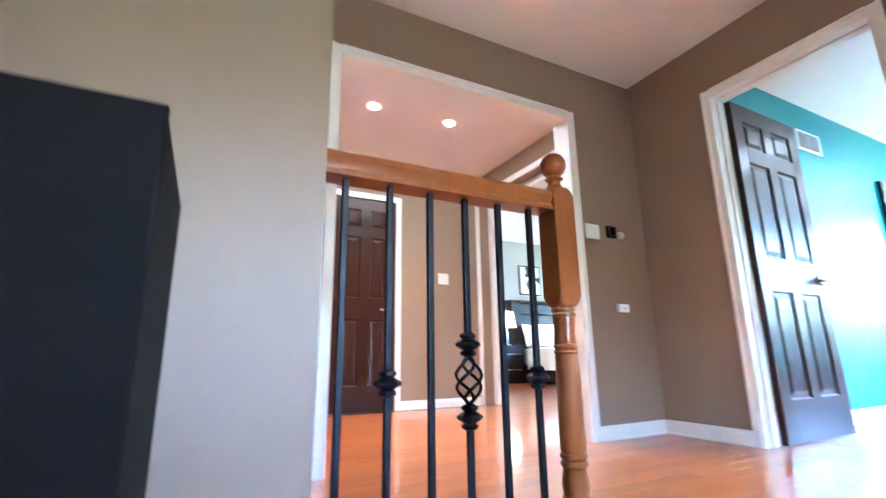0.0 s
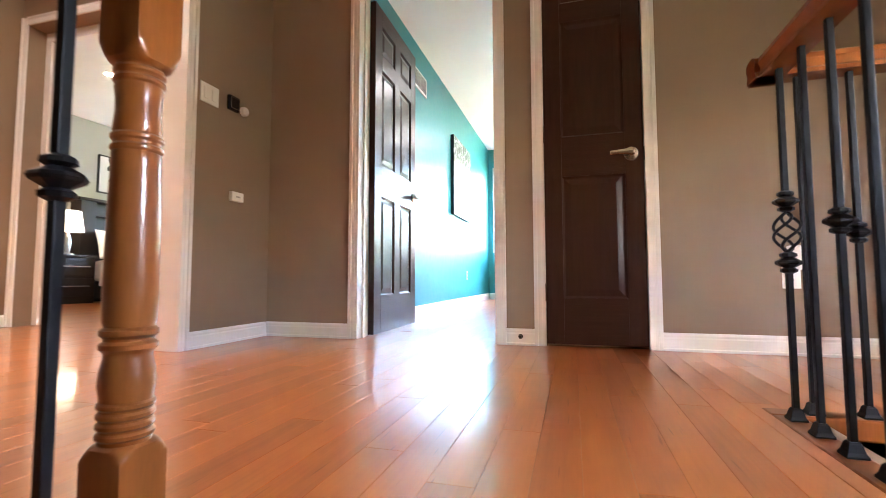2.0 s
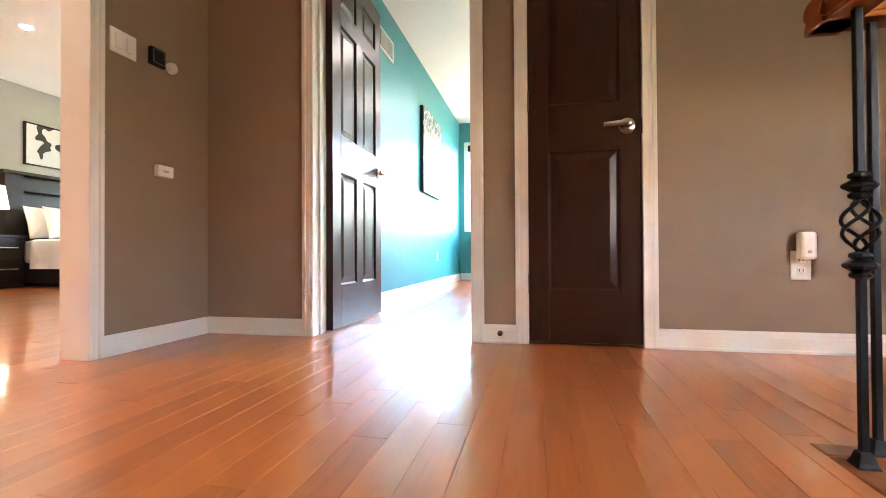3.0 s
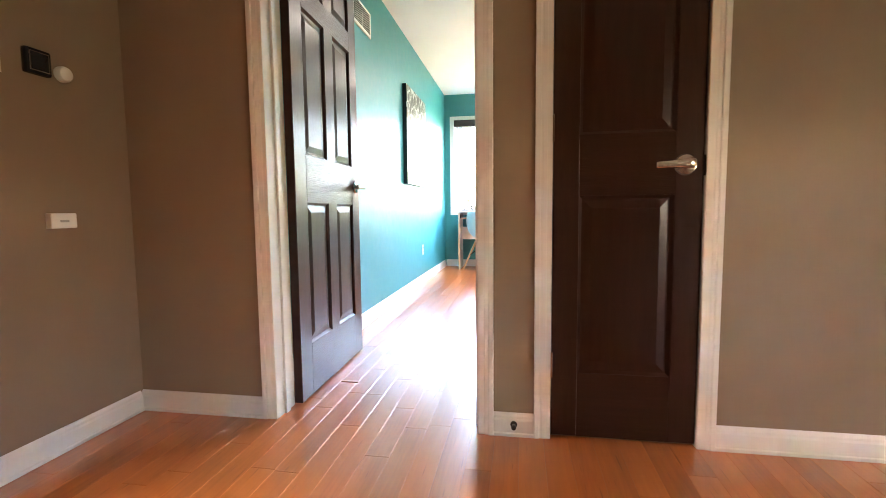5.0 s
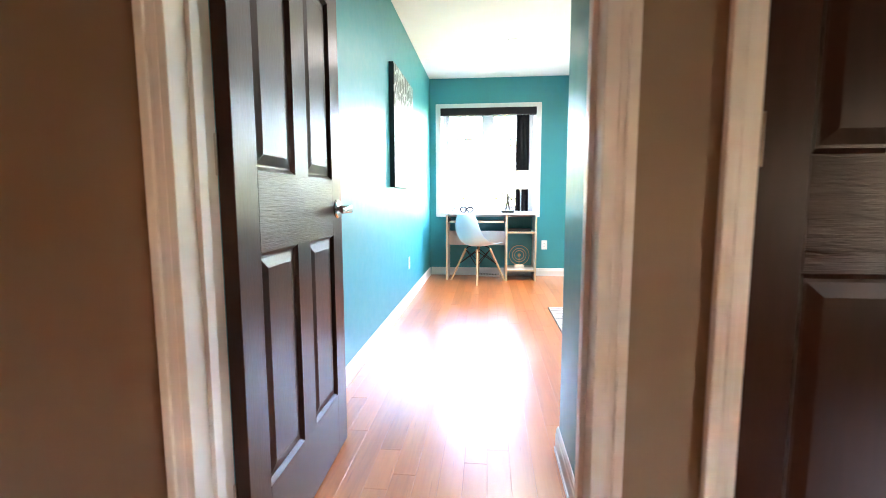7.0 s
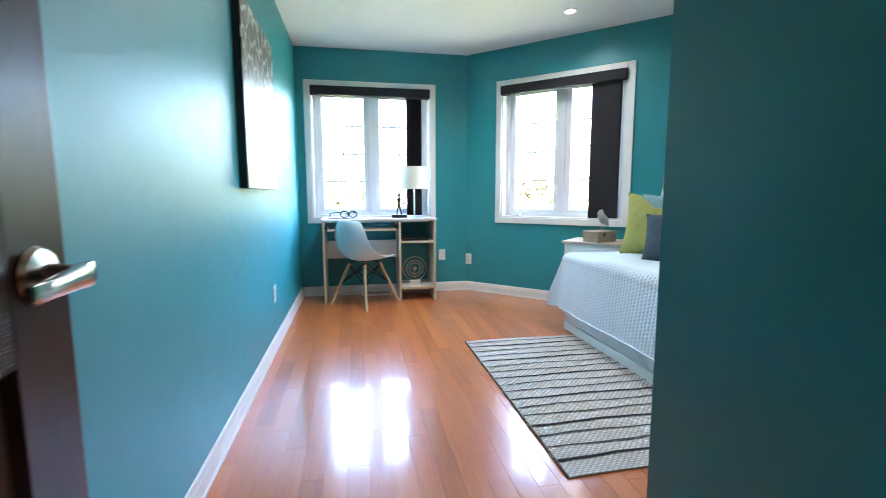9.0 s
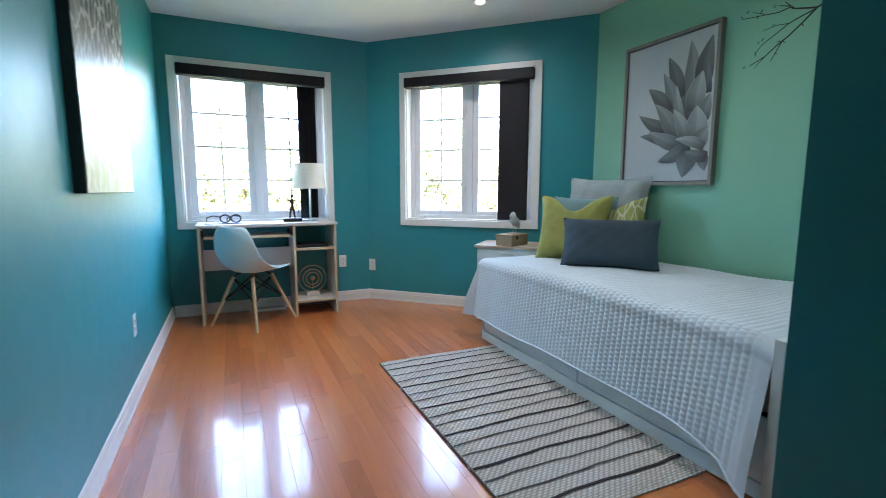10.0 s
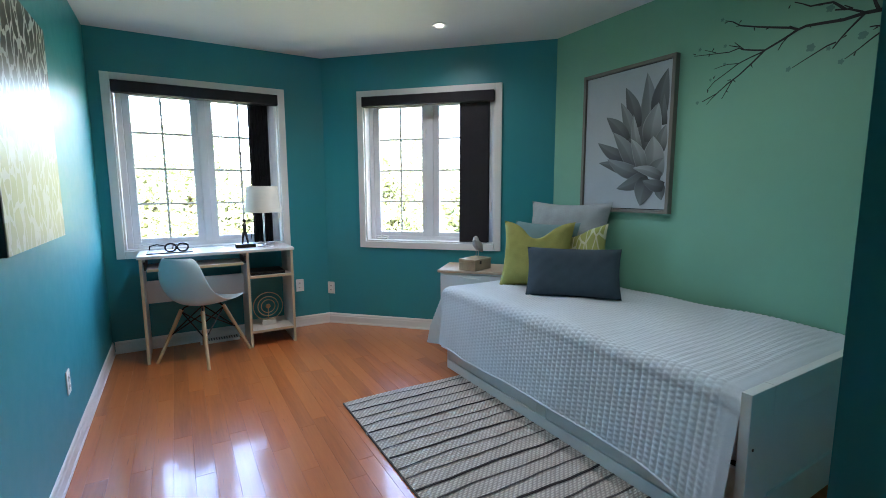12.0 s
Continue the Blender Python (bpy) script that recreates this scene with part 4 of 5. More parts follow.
    part("bulb", bm, glow, p, "glowing bulb", True)


# the two at x 4.75 are added, unseen, to go with the fill lamps
for x, y in ((6.38, -0.462), (6.35, 0.806), (4.75, 0.806), (4.75, -0.462)):
    pot_light(x, y, H, GLOW_DAY)
for x, y in ((1.05, 3.26), (1.72, 3.24)):
    pot_light(x, y, H, GLOW)
# the one at x 6.0 is added, out of view, round its fill lamp
for x, y in ((4.25, 5.6), (6.0, 5.6)):
    pot_light(x, y, 2.72, GLOW)

v = thing("wall_vent", "white return air grille high on the teal wall", "vent")
slab("frame", v, WHITE_PLASTIC, (4.00, 1.745, 2.03, 4.36, 1.7565, 2.205), 0.004)
for i in range(2):
    slab("dark_slot", v, BLACK_PLASTIC, (4.025 + 0.158 * i, 1.7435, 2.052, 4.170 + 0.158 * i, 1.7455, 2.183), 0)
for i in range(10):
    slab("slat", v, WHITE_PLASTIC, (4.025, 1.741, 2.058 + 0.0125 * i, 4.335, 1.7435, 2.0605 + 0.0125 * i), 0)
fv = thing("floor_vent", "pale metal floor register under the desk", "vent")
slab("frame", fv, DESK_WHITE, (7.53, 0.86, 0.0, 7.625, 1.16, 0.022), 0.003)
for i in range(14):
    slab("slat", fv, RUG_GREY, (7.542, 0.876 + 0.0195 * i, 0.0215, 7.612, 0.884 + 0.0195 * i, 0.0235), 0)

# ---- desk and what stands on it ----
dk = thing("desk", "white laminate desk with birch edging under the window", "desk")
DX0, DX1 = 7.24, 7.625
slab("desktop", dk, DESK_WHITE, (DX0 - 0.008, 0.44, 0.778, DX1, 1.528, 0.800), 0.003)
for n, y in (("side_panel", 1.497), ("divider", 0.790), ("side_panel", 0.452)):
    p = slab(n, dk, DESK_WHITE, (DX0 + 0.004, y, 0.0, DX1, y + 0.018, 0.778), 0.001)
    slab("edge_strip", p, DESK_EDGE, (DX0, y - 0.0005, 0.0, DX0 + 0.004, y + 0.0185, 0.778), 0.001)
for z in (0.115, 0.565):
    p = slab("shelf", dk, DESK_WHITE, (DX0 + 0.012, 0.470, z, DX1, 0.790, z + 0.018), 0.001)
    slab("edge_strip", p, DESK_EDGE, (DX0 + 0.007, 0.470, z - 0.0005, DX0 + 0.012, 0.790, z + 0.0185), 0.001)
slab("modesty_panel", dk, DESK_WHITE, (7.50, 0.808, 0.40, 7.516, 1.497, 0.575), 0.001)
p = slab("keyboard_tray", dk, DESK_WHITE, (DX0 - 0.03, 0.835, 0.690, 7.52, 1.470, 0.706), 0.001)
slab("edge_strip", p, DESK_EDGE, (DX0 - 0.035, 0.835, 0.689, DX0 - 0.03, 1.470, 0.707), 0.001)
for y in (0.815, 1.474):
    slab("slide", dk, BRONZE, (DX0 - 0.02, y, 0.70, 7.5, y + 0.014, 0.74), 0.002, "dark metal drawer slide")
    slab("slide_arm", dk, BRONZE, (-0.05, -0.006, -0.006, 0.05, 0.006, 0.006), 0.002, "dark metal drawer slide", pose(DX0 - 0.01, y + 0.007, 0.728, 0, 40, 0))

lp = thing("table_lamp", "steel table lamp with a cream drum shade", "lamp", at=(7.46, 0.63, 0.80))
bm = bmesh.new()
lathe(bm, [(0.068, 0), (0.068, 0.010), (0.060, 0.016), (0.012, 0.019)], 32)
part("base", bm, STEEL, lp, smooth=True)
bm = bmesh.new()
lathe(bm, [(0.007, 0.018), (0.007, 0.33), (0.004, 0.34)], 12)
part("pole", bm, STEEL, lp, smooth=True)
bm = bmesh.new()
n = 40
rings = []
for r, z in ((0.142, 0.285), (0.122, 0.500), (0.120, 0.500), (0.140, 0.285)):
    rings.append([bm.verts.new((r * math.cos(2 * math.pi * i / n), r * math.sin(2 * math.pi * i / n), z)) for i in range(n)])
for q, w in zip(rings, rings[1:] + rings[:1]):
    for i in range(n):
        bm.faces.new((q[i], q[(i + 1) % n], w[(i + 1) % n], w[i]))
part("shade", bm, LAMP_SHADE, lp, "cream linen drum shade", True)

fg = thing("figurine", "dark bronze figurine of a hunter on a black plinth", "figurine")
bm = bmesh.new()
fx, fy, fz = 7.44, 0.785, 0.83
box(bm, fx - 0.045, fy - 0.075, 0.80, fx + 0.045, fy + 0.075, 0.83, 0.003)
tube(bm, [(fx, fy - 0.022, fz), (fx, fy - 0.014, fz + 0.05), (fx, fy - 0.006, fz + 0.095)], [0.007, 0.009, 0.012], 8)
tube(bm, [(fx, fy + 0.022, fz), (fx, fy + 0.016, fz + 0.05), (fx, fy + 0.006, fz + 0.095)], [0.007, 0.009, 0.012], 8)
tube(bm, [(fx, fy, fz + 0.088), (fx, fy, fz + 0.12), (fx, fy, fz + 0.155), (fx, fy, fz + 0.172)], [0.013, 0.012, 0.019, 0.008], 10)
tube(bm, [(fx, fy + 0.018, fz + 0.158), (fx, fy + 0.045, fz + 0.140), (fx, fy + 0.035, fz + 0.172)], 0.006, 8)
tube(bm, [(fx, fy - 0.018, fz + 0.158), (fx, fy - 0.045, fz + 0.13), (fx, fy - 0.03, fz + 0.105)], 0.006, 8)
tube(bm, [(fx, fy - 0.035, fz + 0.14), (fx, fy - 0.055, fz + 0.09), (fx, fy - 0.045, fz + 0.03)], 0.003, 6)
lathe(bm, [(0.004, 0), (0.012, 0.006), (0.015, 0.016), (0.012, 0.028), (0.004, 0.034)], 12, (fx, fy, fz + 0.172))
part("figure", bm, BRONZE, fg, smooth=True)

tr = thing("tray", "thin dark tray on the desk", "tray")
slab("plate", tr, BRONZE, (7.33, 1.17, 0.8005, 7.50, 1.47, 0.807), 0.002)
gl = thing("glasses_ornament", "large black ornamental eyeglasses standing on the desk", "ornament")
for c in (1.235, 1.315):
    bm = bmesh.new()
    tube(bm, [(7.36, c + 0.036 * math.cos(2 * math.pi * i / 20), 0.841 + 0.030 * math.sin(2 * math.pi * i / 20)) for i in range(21)], 0.0065, 8)
    part("rim", bm, BLACK_PLASTIC, gl, smooth=True)
for y in (1.198, 1.352):
    bm = bmesh.new()
    tube(bm, [(7.36, y, 0.856), (7.42, y + 0.05, 0.862), (7.49, y + 0.10, 0.845), (7.50, y + 0.105, 0.815)], 0.005, 8)
    part("temple", bm, BLACK_PLASTIC, gl, smooth=True)

lt = thing("laptop", "closed dark laptop on the desk shelf", "laptop")
slab("base", lt, BLACK_PLASTIC, (7.28, 0.51, 0.5835, 7.54, 0.775, 0.596), 0.004)
slab("lid", lt, BRONZE, (7.28, 0.51, 0.597, 7.54, 0.775, 0.606), 0.004)

rs = thing("ring_sculpture", "brass concentric ring sculpture on a white block", "ornament")
slab("block", rs, DESK_WHITE, (7.38, 0.585, 0.1335, 7.43, 0.695, 0.172), 0.003)
for q, k in ((0.118, 0.008), (0.082, 0.008), (0.055, 0.008)):
    bm = bmesh.new()
    tube(bm, [(7.405, 0.64 + q * math.cos(2 * math.pi * i / 36), 0.172 + 0.118 + q * math.sin(2 * math.pi * i / 36)) for i in range(37)], k * 0.45, 8)
    part("ring", bm, BRASS, rs, smooth=True)
bm = bmesh.new()
lathe(bm, [(0.004, -0.01), (0.016, -0.008), (0.020, 0), (0.016, 0.008), (0.004, 0.01)], 24, m=pose(7.405, 0.64, 0.29, 0, 90, 0))
part("disc", bm, BRASS, rs, smooth=True)
bm = bmesh.new()
tube(bm, [(7.408, 0.64, 0.172), (7.408, 0.64, 0.29)], 0.003, 6)
part("rod", bm, BRASS, rs)

# ---- moulded shell chair ----
ch = thing("shell_chair", "pale blue moulded shell chair on wooden dowel legs", "chair", at=(7.235, 1.135, 0), turn=-45)
# local +x is the way the chair faces
PROF = [(0.235, 0.425, 0.17), (0.215, 0.440, 0.205), (0.15, 0.438, 0.228), (0.06, 0.424, 0.235), (-0.04, 0.415, 0.235), (-0.12, 0.425, 0.232), (-0.175, 0.462, 0.228), (-0.205, 0.525, 0.224), (-0.225, 0.60, 0.216), (-0.242, 0.68, 0.200), (-0.256, 0.75, 0.172), (-0.264, 0.795, 0.125)]
bm = bmesh.new()
grid = []
for i, (px, pz, hw) in enumerate(PROF):
    f = i / (len(PROF) - 1)
    row = []
    for j in range(15):
        u = -1 + 2 * j / 14
        lift = abs(u) ** 2.4
        seat, backw = max(0.0, 1 - f * 1.9), max(0.0, (f - 0.38) / 0.62)
        rise = 0.030 * lift * seat + 0.075 * lift * math.exp(-((f - 0.48) / 0.16) ** 2)
        row.append(bm.verts.new((px + 0.075 * lift * backw + 0.05 * lift * math.exp(-((f - 0.55) / 0.18) ** 2), hw * u, pz + rise)))
    grid.append(row)
for q, w in zip(grid, grid[1:]):
    for j in range(14):
        bm.faces.new((q[j], q[j + 1], w[j + 1], w[j]))
shell = part("shell", bm, SHELL, ch, "pale blue plastic shell", True)
so = shell.modifiers.new("thickness", "SOLIDIFY")
so.thickness, so.offset = 0.008, 0
su = shell.modifiers.new("smooth", "SUBSURF")
su.levels = su.render_levels = 2
FEET = [(0.215, 0.215), (0.225, -0.225), (-0.235, -0.235), (-0.225, 0.225)]
TOPS = [(0.10, 0.09), (0.10, -0.09), (-0.10, -0.09), (-0.10, 0.09)]
for (x, y), (tx, ty) in zip(FEET, TOPS):
    bm = bmesh.new()
    tube(bm, [(x, y, 0.0), (tx * 1.05, ty * 1.05, 0.385)], [0.011, 0.015], 12)
    part("leg", bm, BEECH, ch, "pale wooden dowel leg", True)
    bm = bmesh.new()
    tube(bm, [(tx * 1.15, ty * 1.15, 0.36), (tx * 0.9, ty * 0.9, 0.40), (tx * 0.6, ty * 0.6, 0.415)], 0.006, 6)
    part("bracket", bm, IRON, ch)
for i in range(4):
    (x0, y0), (t0, s0) = FEET[i], TOPS[i]
    (x1, y1), (t1, s1) = FEET[(i + 1) % 4], TOPS[(i + 1) % 4]
    def on(fx_, fy_, qx, qy, z):
        k = z / 0.385
        return (fx_ + (qx - fx_) * k, fy_ + (qy - fy_) * k, z)
    for a, b in ((on(x0, y0, t0, s0, 0.20), on(x1, y1, t1, s1, 0.37)), (on(x0, y0, t0, s0, 0.37), on(x1, y1, t1, s1, 0.20))):
        bm = bmesh.new()
        tube(bm, [a, b], 0.005, 6)
        part("brace", bm, IRON, ch)

# ---- canvas on the long wall ----
cv = thing("canvas_painting", "abstract olive and white canvas on the teal wall", "painting")
slab("canvas", cv, CANVAS, (5.272, 1.716, 1.06, 6.12, 1.720, 1.968), 0.001)
slab("stretcher", cv, BLACK_PLASTIC, (5.270, 1.7205, 1.058, 6.122, 1.7565, 1.970), 0.001, "black painted canvas edge")

# ---- framed succulent print ----
fp = thing("framed_print", "framed grey succulent print on the mint wall", "picture")
FX0, FX1, FZ0, FZ1, FY = 5.140, 5.855, 1.108, 2.075, -1.42
for d in ((FX0, FY + 0.0005, FZ0, FX0 + 0.022, FY + 0.042, FZ1), (FX1 - 0.022, FY + 0.0005, FZ0, FX1, FY + 0.042, FZ1), (FX0 + 0.022, FY + 0.0005, FZ0, FX1 - 0.022, FY + 0.042, FZ0 + 0.022), (FX0 + 0.022, FY + 0.0005, FZ1 - 0.022, FX1 - 0.022, FY + 0.042, FZ1)):
    slab("frame", fp, FRAME_WOOD, d, 0.002)
slab("print", fp, PRINT_PAPER, (FX0 + 0.028, FY + 0.002, FZ0 + 0.028, FX1 - 0.028, FY + 0.030, FZ1 - 0.028), 0)
# black sheet set behind the print's edge as shade in the frame gap
slab("shadow_gap", fp, BLACK_PLASTIC, (FX0 + 0.022, FY + 0.001, FZ0 + 0.022, FX1 - 0.022, FY + 0.016, FZ1 - 0.022), 0)
# printed leaves, back to front: tip x and z, base x and z, width, tone
OUTER = [
    (5.338, 2.002, 5.335, 1.500, 0.150, 1), (5.195, 1.998, 5.243, 1.700, 0.123, 0), (5.496, 1.937, 5.401, 1.660, 0.108, 0), (5.213, 1.851, 5.204, 1.660, 0.060, 0), (5.530, 1.846, 5.420, 1.540, 0.100, 1),
    (5.246, 1.802, 5.290, 1.560, 0.138, 2), (5.645, 1.763, 5.470, 1.580, 0.105, 0), (5.713, 1.593, 5.460, 1.462, 0.092, 0), (5.697, 1.451, 5.450, 1.372, 0.072, 0), (5.186, 1.659, 5.225, 1.500, 0.090, 1)]
INNER = [
    (5.584, 1.655, 5.400, 1.400, 0.110, 1), (5.423, 1.750, 5.365, 1.500, 0.064, 2), (5.271, 1.599, 5.280, 1.370, 0.165, 2), (5.623, 1.474, 5.365, 1.360, 0.100, 1), (5.436, 1.598, 5.335, 1.390, 0.092, 2), (5.188, 1.458, 5.255, 1.350, 0.115, 1),
    (5.190, 1.193, 5.205, 1.290, 0.075, 0), (5.535, 1.267, 5.300, 1.355, 0.098, 0), (5.342, 1.154, 5.292, 1.330, 0.145, 0), (5.332, 1.318, 5.180, 1.278, 0.080, 0), (5.410, 1.404, 5.200, 1.342, 0.068, 2)]
for i, (tx, tz, bx, bz, wd, tone) in enumerate(OUTER + INNER):
    bm = bmesh.new()
    uv = bm.loops.layers.uv.new("leaf")
    axis = Vector((tx - bx, tz - bz))
    ln = axis.length
    axis /= ln
    side = Vector((axis.y, -axis.x))
    y = FY + 0.0302 + 0.0003 * i
    bow = 0.05 * ln * (1 if i % 2 else -1)
    rows_ = []
    for k in range(13):
        f = k / 12
        w_ = wd * 0.52 * math.sin(math.pi * (0.22 + 0.78 * f)) ** 0.8 * (1 - 0.25 * f * f)
        c = Vector((bx, bz)) + axis * ln * f + side * bow * math.sin(math.pi * f)
        row = []
        for q in (-1, -0.86, -0.05, 0.05, 0.86, 1):
            p = c + side * w_ * q
            v_ = bm.verts.new((min(max(p.x, FX0 + 0.029), FX1 - 0.029), y, min(max(p.y, FZ0 + 0.029), FZ1 - 0.029)))
            row.append((v_, f, q * 0.5 + 0.5))
        rows_.append(row)
    for q, w in zip(rows_, rows_[1:]):
        for j in range(5):
            corners = (q[j], q[j + 1], w[j + 1], w[j])
            face = bm.faces.new([c[0] for c in corners])
            for loop, c in zip(face.loops, corners):
                loop[uv].uv = c[1], c[2]
    part("printed_leaf", bm, LEAF_TONES[tone], fp)

# ---- branch decal ----
dc = thing("wall_decal", "dark bare branch decal on the mint wall", "wall decal")


def ribbon(points, w0, w1, parent, name="twig"):
    bm = bmesh.new()
    rows_ = []
    for i, (x, z) in enumerate(points):
        a, b = points[max(i - 1, 0)], points[min(i + 1, len(points) - 1)]
        d = Vector((b[0] - a[0], b[1] - a[1])).normalized()
        w = 1.15 * (w0 + (w1 - w0) * i / (len(points) - 1))
        rows_.append([bm.verts.new((x - d.y * w * s, FY + t, z + d.x * w * s)) for s, t in ((1, 0.0004), (1, 0.0018), (-1, 0.0018), (-1, 0.0004))])
    for q, w in zip(rows_, rows_[1:]):
        for k in range(4):
            bm.faces.new((q[k], q[(k + 1) % 4], w[(k + 1) % 4], w[k]))
    return part(name, bm, DECAL, parent)


ribbon([(3.5, 2.12), (3.8, 2.06), (4.05, 2.025), (4.229, 2.027), (4.284, 2.031), (4.359, 2.025), (4.444, 2.035), (4.504, 2.041), (4.538, 2.033), (4.596, 2.006), (4.678, 1.973), (4.736, 1.922), (4.798, 1.873), (4.854, 1.840), (4.907, 1.799), (4.990, 1.765)], 0.0085, 0.0018, dc, "stem")
ribbon([(4.284, 2.031), (4.301, 2.043), (4.343, 2.066), (4.395, 2.079)], 0.005, 0.003, dc)
ribbon([(4.356, 2.069), (4.382, 2.095), (4.405, 2.116), (4.459, 2.124), (4.493, 2.127), (4.528, 2.150), (4.561, 2.168)], 0.0055, 0.0018, dc)
ribbon([(4.329, 2.064), (4.361, 2.088)], 0.003, 0.002, dc)
ribbon([(4.538, 2.035), (4.567, 2.051), (4.643, 2.075), (4.714, 2.098), (4.808, 2.132), (4.849, 2.164), (4.889, 2.181)], 0.0055, 0.0018, dc)
ribbon([(4.808, 2.132), (4.829, 2.134)], 0.002, 0.001, dc)
ribbon([(4.559, 2.048), (4.574, 2.062)], 0.004, 0.002, dc)
ribbon([(4.550, 2.032), (4.580, 2.010), (4.602, 1.985), (4.617, 1.957)], 0.003, 0.0015, dc)
ribbon([(4.678, 1.973), (4.732, 1.987), (4.784, 2.003), (4.804, 2.016), (4.857, 2.008), (4.939, 2.019), (5.053, 2.034)], 0.004, 0.0014, dc)
ribbon([(4.784, 2.006), (4.831, 2.052)], 0.0025, 0.0015, dc)
ribbon([(4.804, 2.021), (4.859, 2.043)], 0.0025, 0.0015, dc)
ribbon([(4.929, 2.023), (4.994, 2.053)], 0.002, 0.001, dc)
ribbon([(4.686, 1.968), (4.748, 1.953), (4.803, 1.936), (4.868, 1.898), (4.928, 1.865), (4.965, 1.826)], 0.003, 0.0013, dc)
ribbon([(4.803, 1.936), (4.862, 1.945), (4.933, 1.936)], 0.002, 0.001, dc)
ribbon([(4.826, 1.859), (4.848, 1.819), (4.879, 1.764)], 0.0025, 0.0013, dc)
ribbon([(4.907, 1.799), (4.942, 1.769), (4.962, 1.746)], 0.002, 0.001, dc)
ribbon([(4.284, 2.029), (4.311, 2.002), (4.338, 1.974), (4.366, 1.941), (4.390, 1.907)], 0.0045, 0.002, dc)
ribbon([(4.379, 1.933), (4.413, 1.925), (4.469, 1.897), (4.547, 1.857)], 0.0032, 0.0014, dc)
ribbon([(4.05, 2.02), (4.13, 1.985), (4.220, 1.936), (4.252, 1.914), (4.293, 1.881), (4.340, 1.849)], 0.0045, 0.0014, dc)
ribbon([(4.17, 1.962), (4.223, 1.959), (4.244, 1.965), (4.263, 1.966)], 0.004, 0.002, dc)
ribbon([(4.258, 2.085), (4.251, 2.061), (4.237, 2.028)], 0.005, 0.006, dc)
rb = random.Random(4)
for x, z, r0 in ((4.563, 1.854, 0.014), (4.476, 1.934, 0.021), (4.353, 1.841, 0.014), (4.282, 1.938, 0.021), (4.405, 1.911, 0.011), (4.88, 2.047, 0.011), (5.022, 2.063, 0.011), (5.018, 1.764, 0.011), (4.95, 1.88, 0.009), (4.877, 1.95, 0.009), (4.905, 2.191, 0.011), (4.413, 2.092, 0.019)):
    bm = bmesh.new()
    ctr = bm.verts.new((x, FY + 0.0012, z))
    ring = []
    for i in range(20):
        a = 2 * math.pi * i / 20
        r = r0 * (0.7 + 0.3 * abs(math.sin(2.5 * a))) * rb.uniform(0.8, 1.1)
        ring.append(bm.verts.new((x + r * math.cos(a), FY + 0.0010, z + r * math.sin(a))))
    for i in range(20):
        bm.faces.new((ctr, ring[i], ring[(i + 1) % 20]))
    part("blossom", bm, DECAL_BLOSSOM, dc)
for x, z in ((4.582, 2.154), (4.453, 2.119), (4.884, 2.17), (4.736, 2.094), (4.673, 2.078), (5.054, 2.045), (4.967, 2.02), (4.946, 2.043), (4.929, 1.891), (4.961, 1.82), (4.846, 1.858), (4.817, 1.847), (4.735, 1.907), (4.853, 1.799), (4.305, 1.864), (4.349, 1.949), (4.377, 2.033), (4.243, 1.954), (4.483, 2.036), (4.81, 2.152)):
    a = rb.uniform(0, 6.28)
    ribbon([(x - 0.008 * math.cos(a), z - 0.008 * math.sin(a)), (x, z), (x + 0.009 * math.cos(a), z + 0.009 * math.sin(a))], 0.0028, 0.0008, dc, "bud")

# ---- daybed ----
BX0, BX1, BY0, BY1, TOP = 4.14, 6.09, -1.40, -0.335, 0.585
bd = thing("daybed", "white wooden daybed with a drawer front and panelled foot", "bed")
slab("mattress", bd, LINEN, (BX0 + 0.01, BY0 + 0.02, 0.30, BX1 - 0.03, BY1 - 0.03, TOP - 0.012), 0.04)
slab("side_rail", bd, BED_WHITE, (BX0, BY1 - 0.022, 0.008, BX1 - 0.02, BY1, 0.070), 0.003)
slab("centre_stile", bd, BED_WHITE, (5.07, BY1 - 0.022, 0.070, 5.145, BY1, 0.31), 0.003)
# black sheet put behind the fronts as the shade in their gaps
slab("drawer_gap_shade", bd, BLACK_WOOD, (BX0 + 0.01, BY1 - 0.06, 0.03, BX1 - 0.05, BY1 - 0.024, 0.31), 0)
for a, b in ((BX0 + 0.004, 5.066), (5.149, BX1 - 0.055)):
    slab("drawer_front", bd, BED_WHITE, (a, BY1 - 0.022, 0.074, b, BY1 - 0.003, 0.305), 0.003)
for nme, x, h, yo in (("foot_board", BX0 - 0.035, 0.59, BY1 + 0.01), ("head_board", BX1 - 0.02, 0.54, BY1 - 0.02)):
    fb = slab(nme, bd, BED_WHITE, (x + 0.010, BY0 + 0.06, 0.09, x + 0.025, yo - 0.10, h - 0.05), 0.001)
    for d in ((x, yo - 0.155, 0, x + 0.035, yo, h), (x, BY0, 0, x + 0.035, BY0 + 0.14, h), (x, BY0 + 0.14, h - 0.11, x + 0.035, yo - 0.155, h), (x, BY0 + 0.14, 0.03, x + 0.035, yo - 0.155, 0.175)):
        slab("frame_piece", fb, BED_WHITE, d, 0.003)
bm = bmesh.new()
lathe(bm, [(0.006, 0), (0.006, 0.002), (0.003, 0.003)], 10, m=pose(BX0 - 0.035, BY1 - 0.02, 0.39, 0, -90, 0))
part("screw_cap", bm, BRONZE, bd)

qt = tagged(new("quilt"), "pale blue quilted coverlet spread over the daybed", "quilt")


hems = []


def quilt_mesh():
    ax, by, top, rad = BX1 + 0.035, BY1 - 0.005, TOP + 0.006, 0.055
    a_all = np.arange(BX0 + 0.004, ax + 0.43, 0.0046)
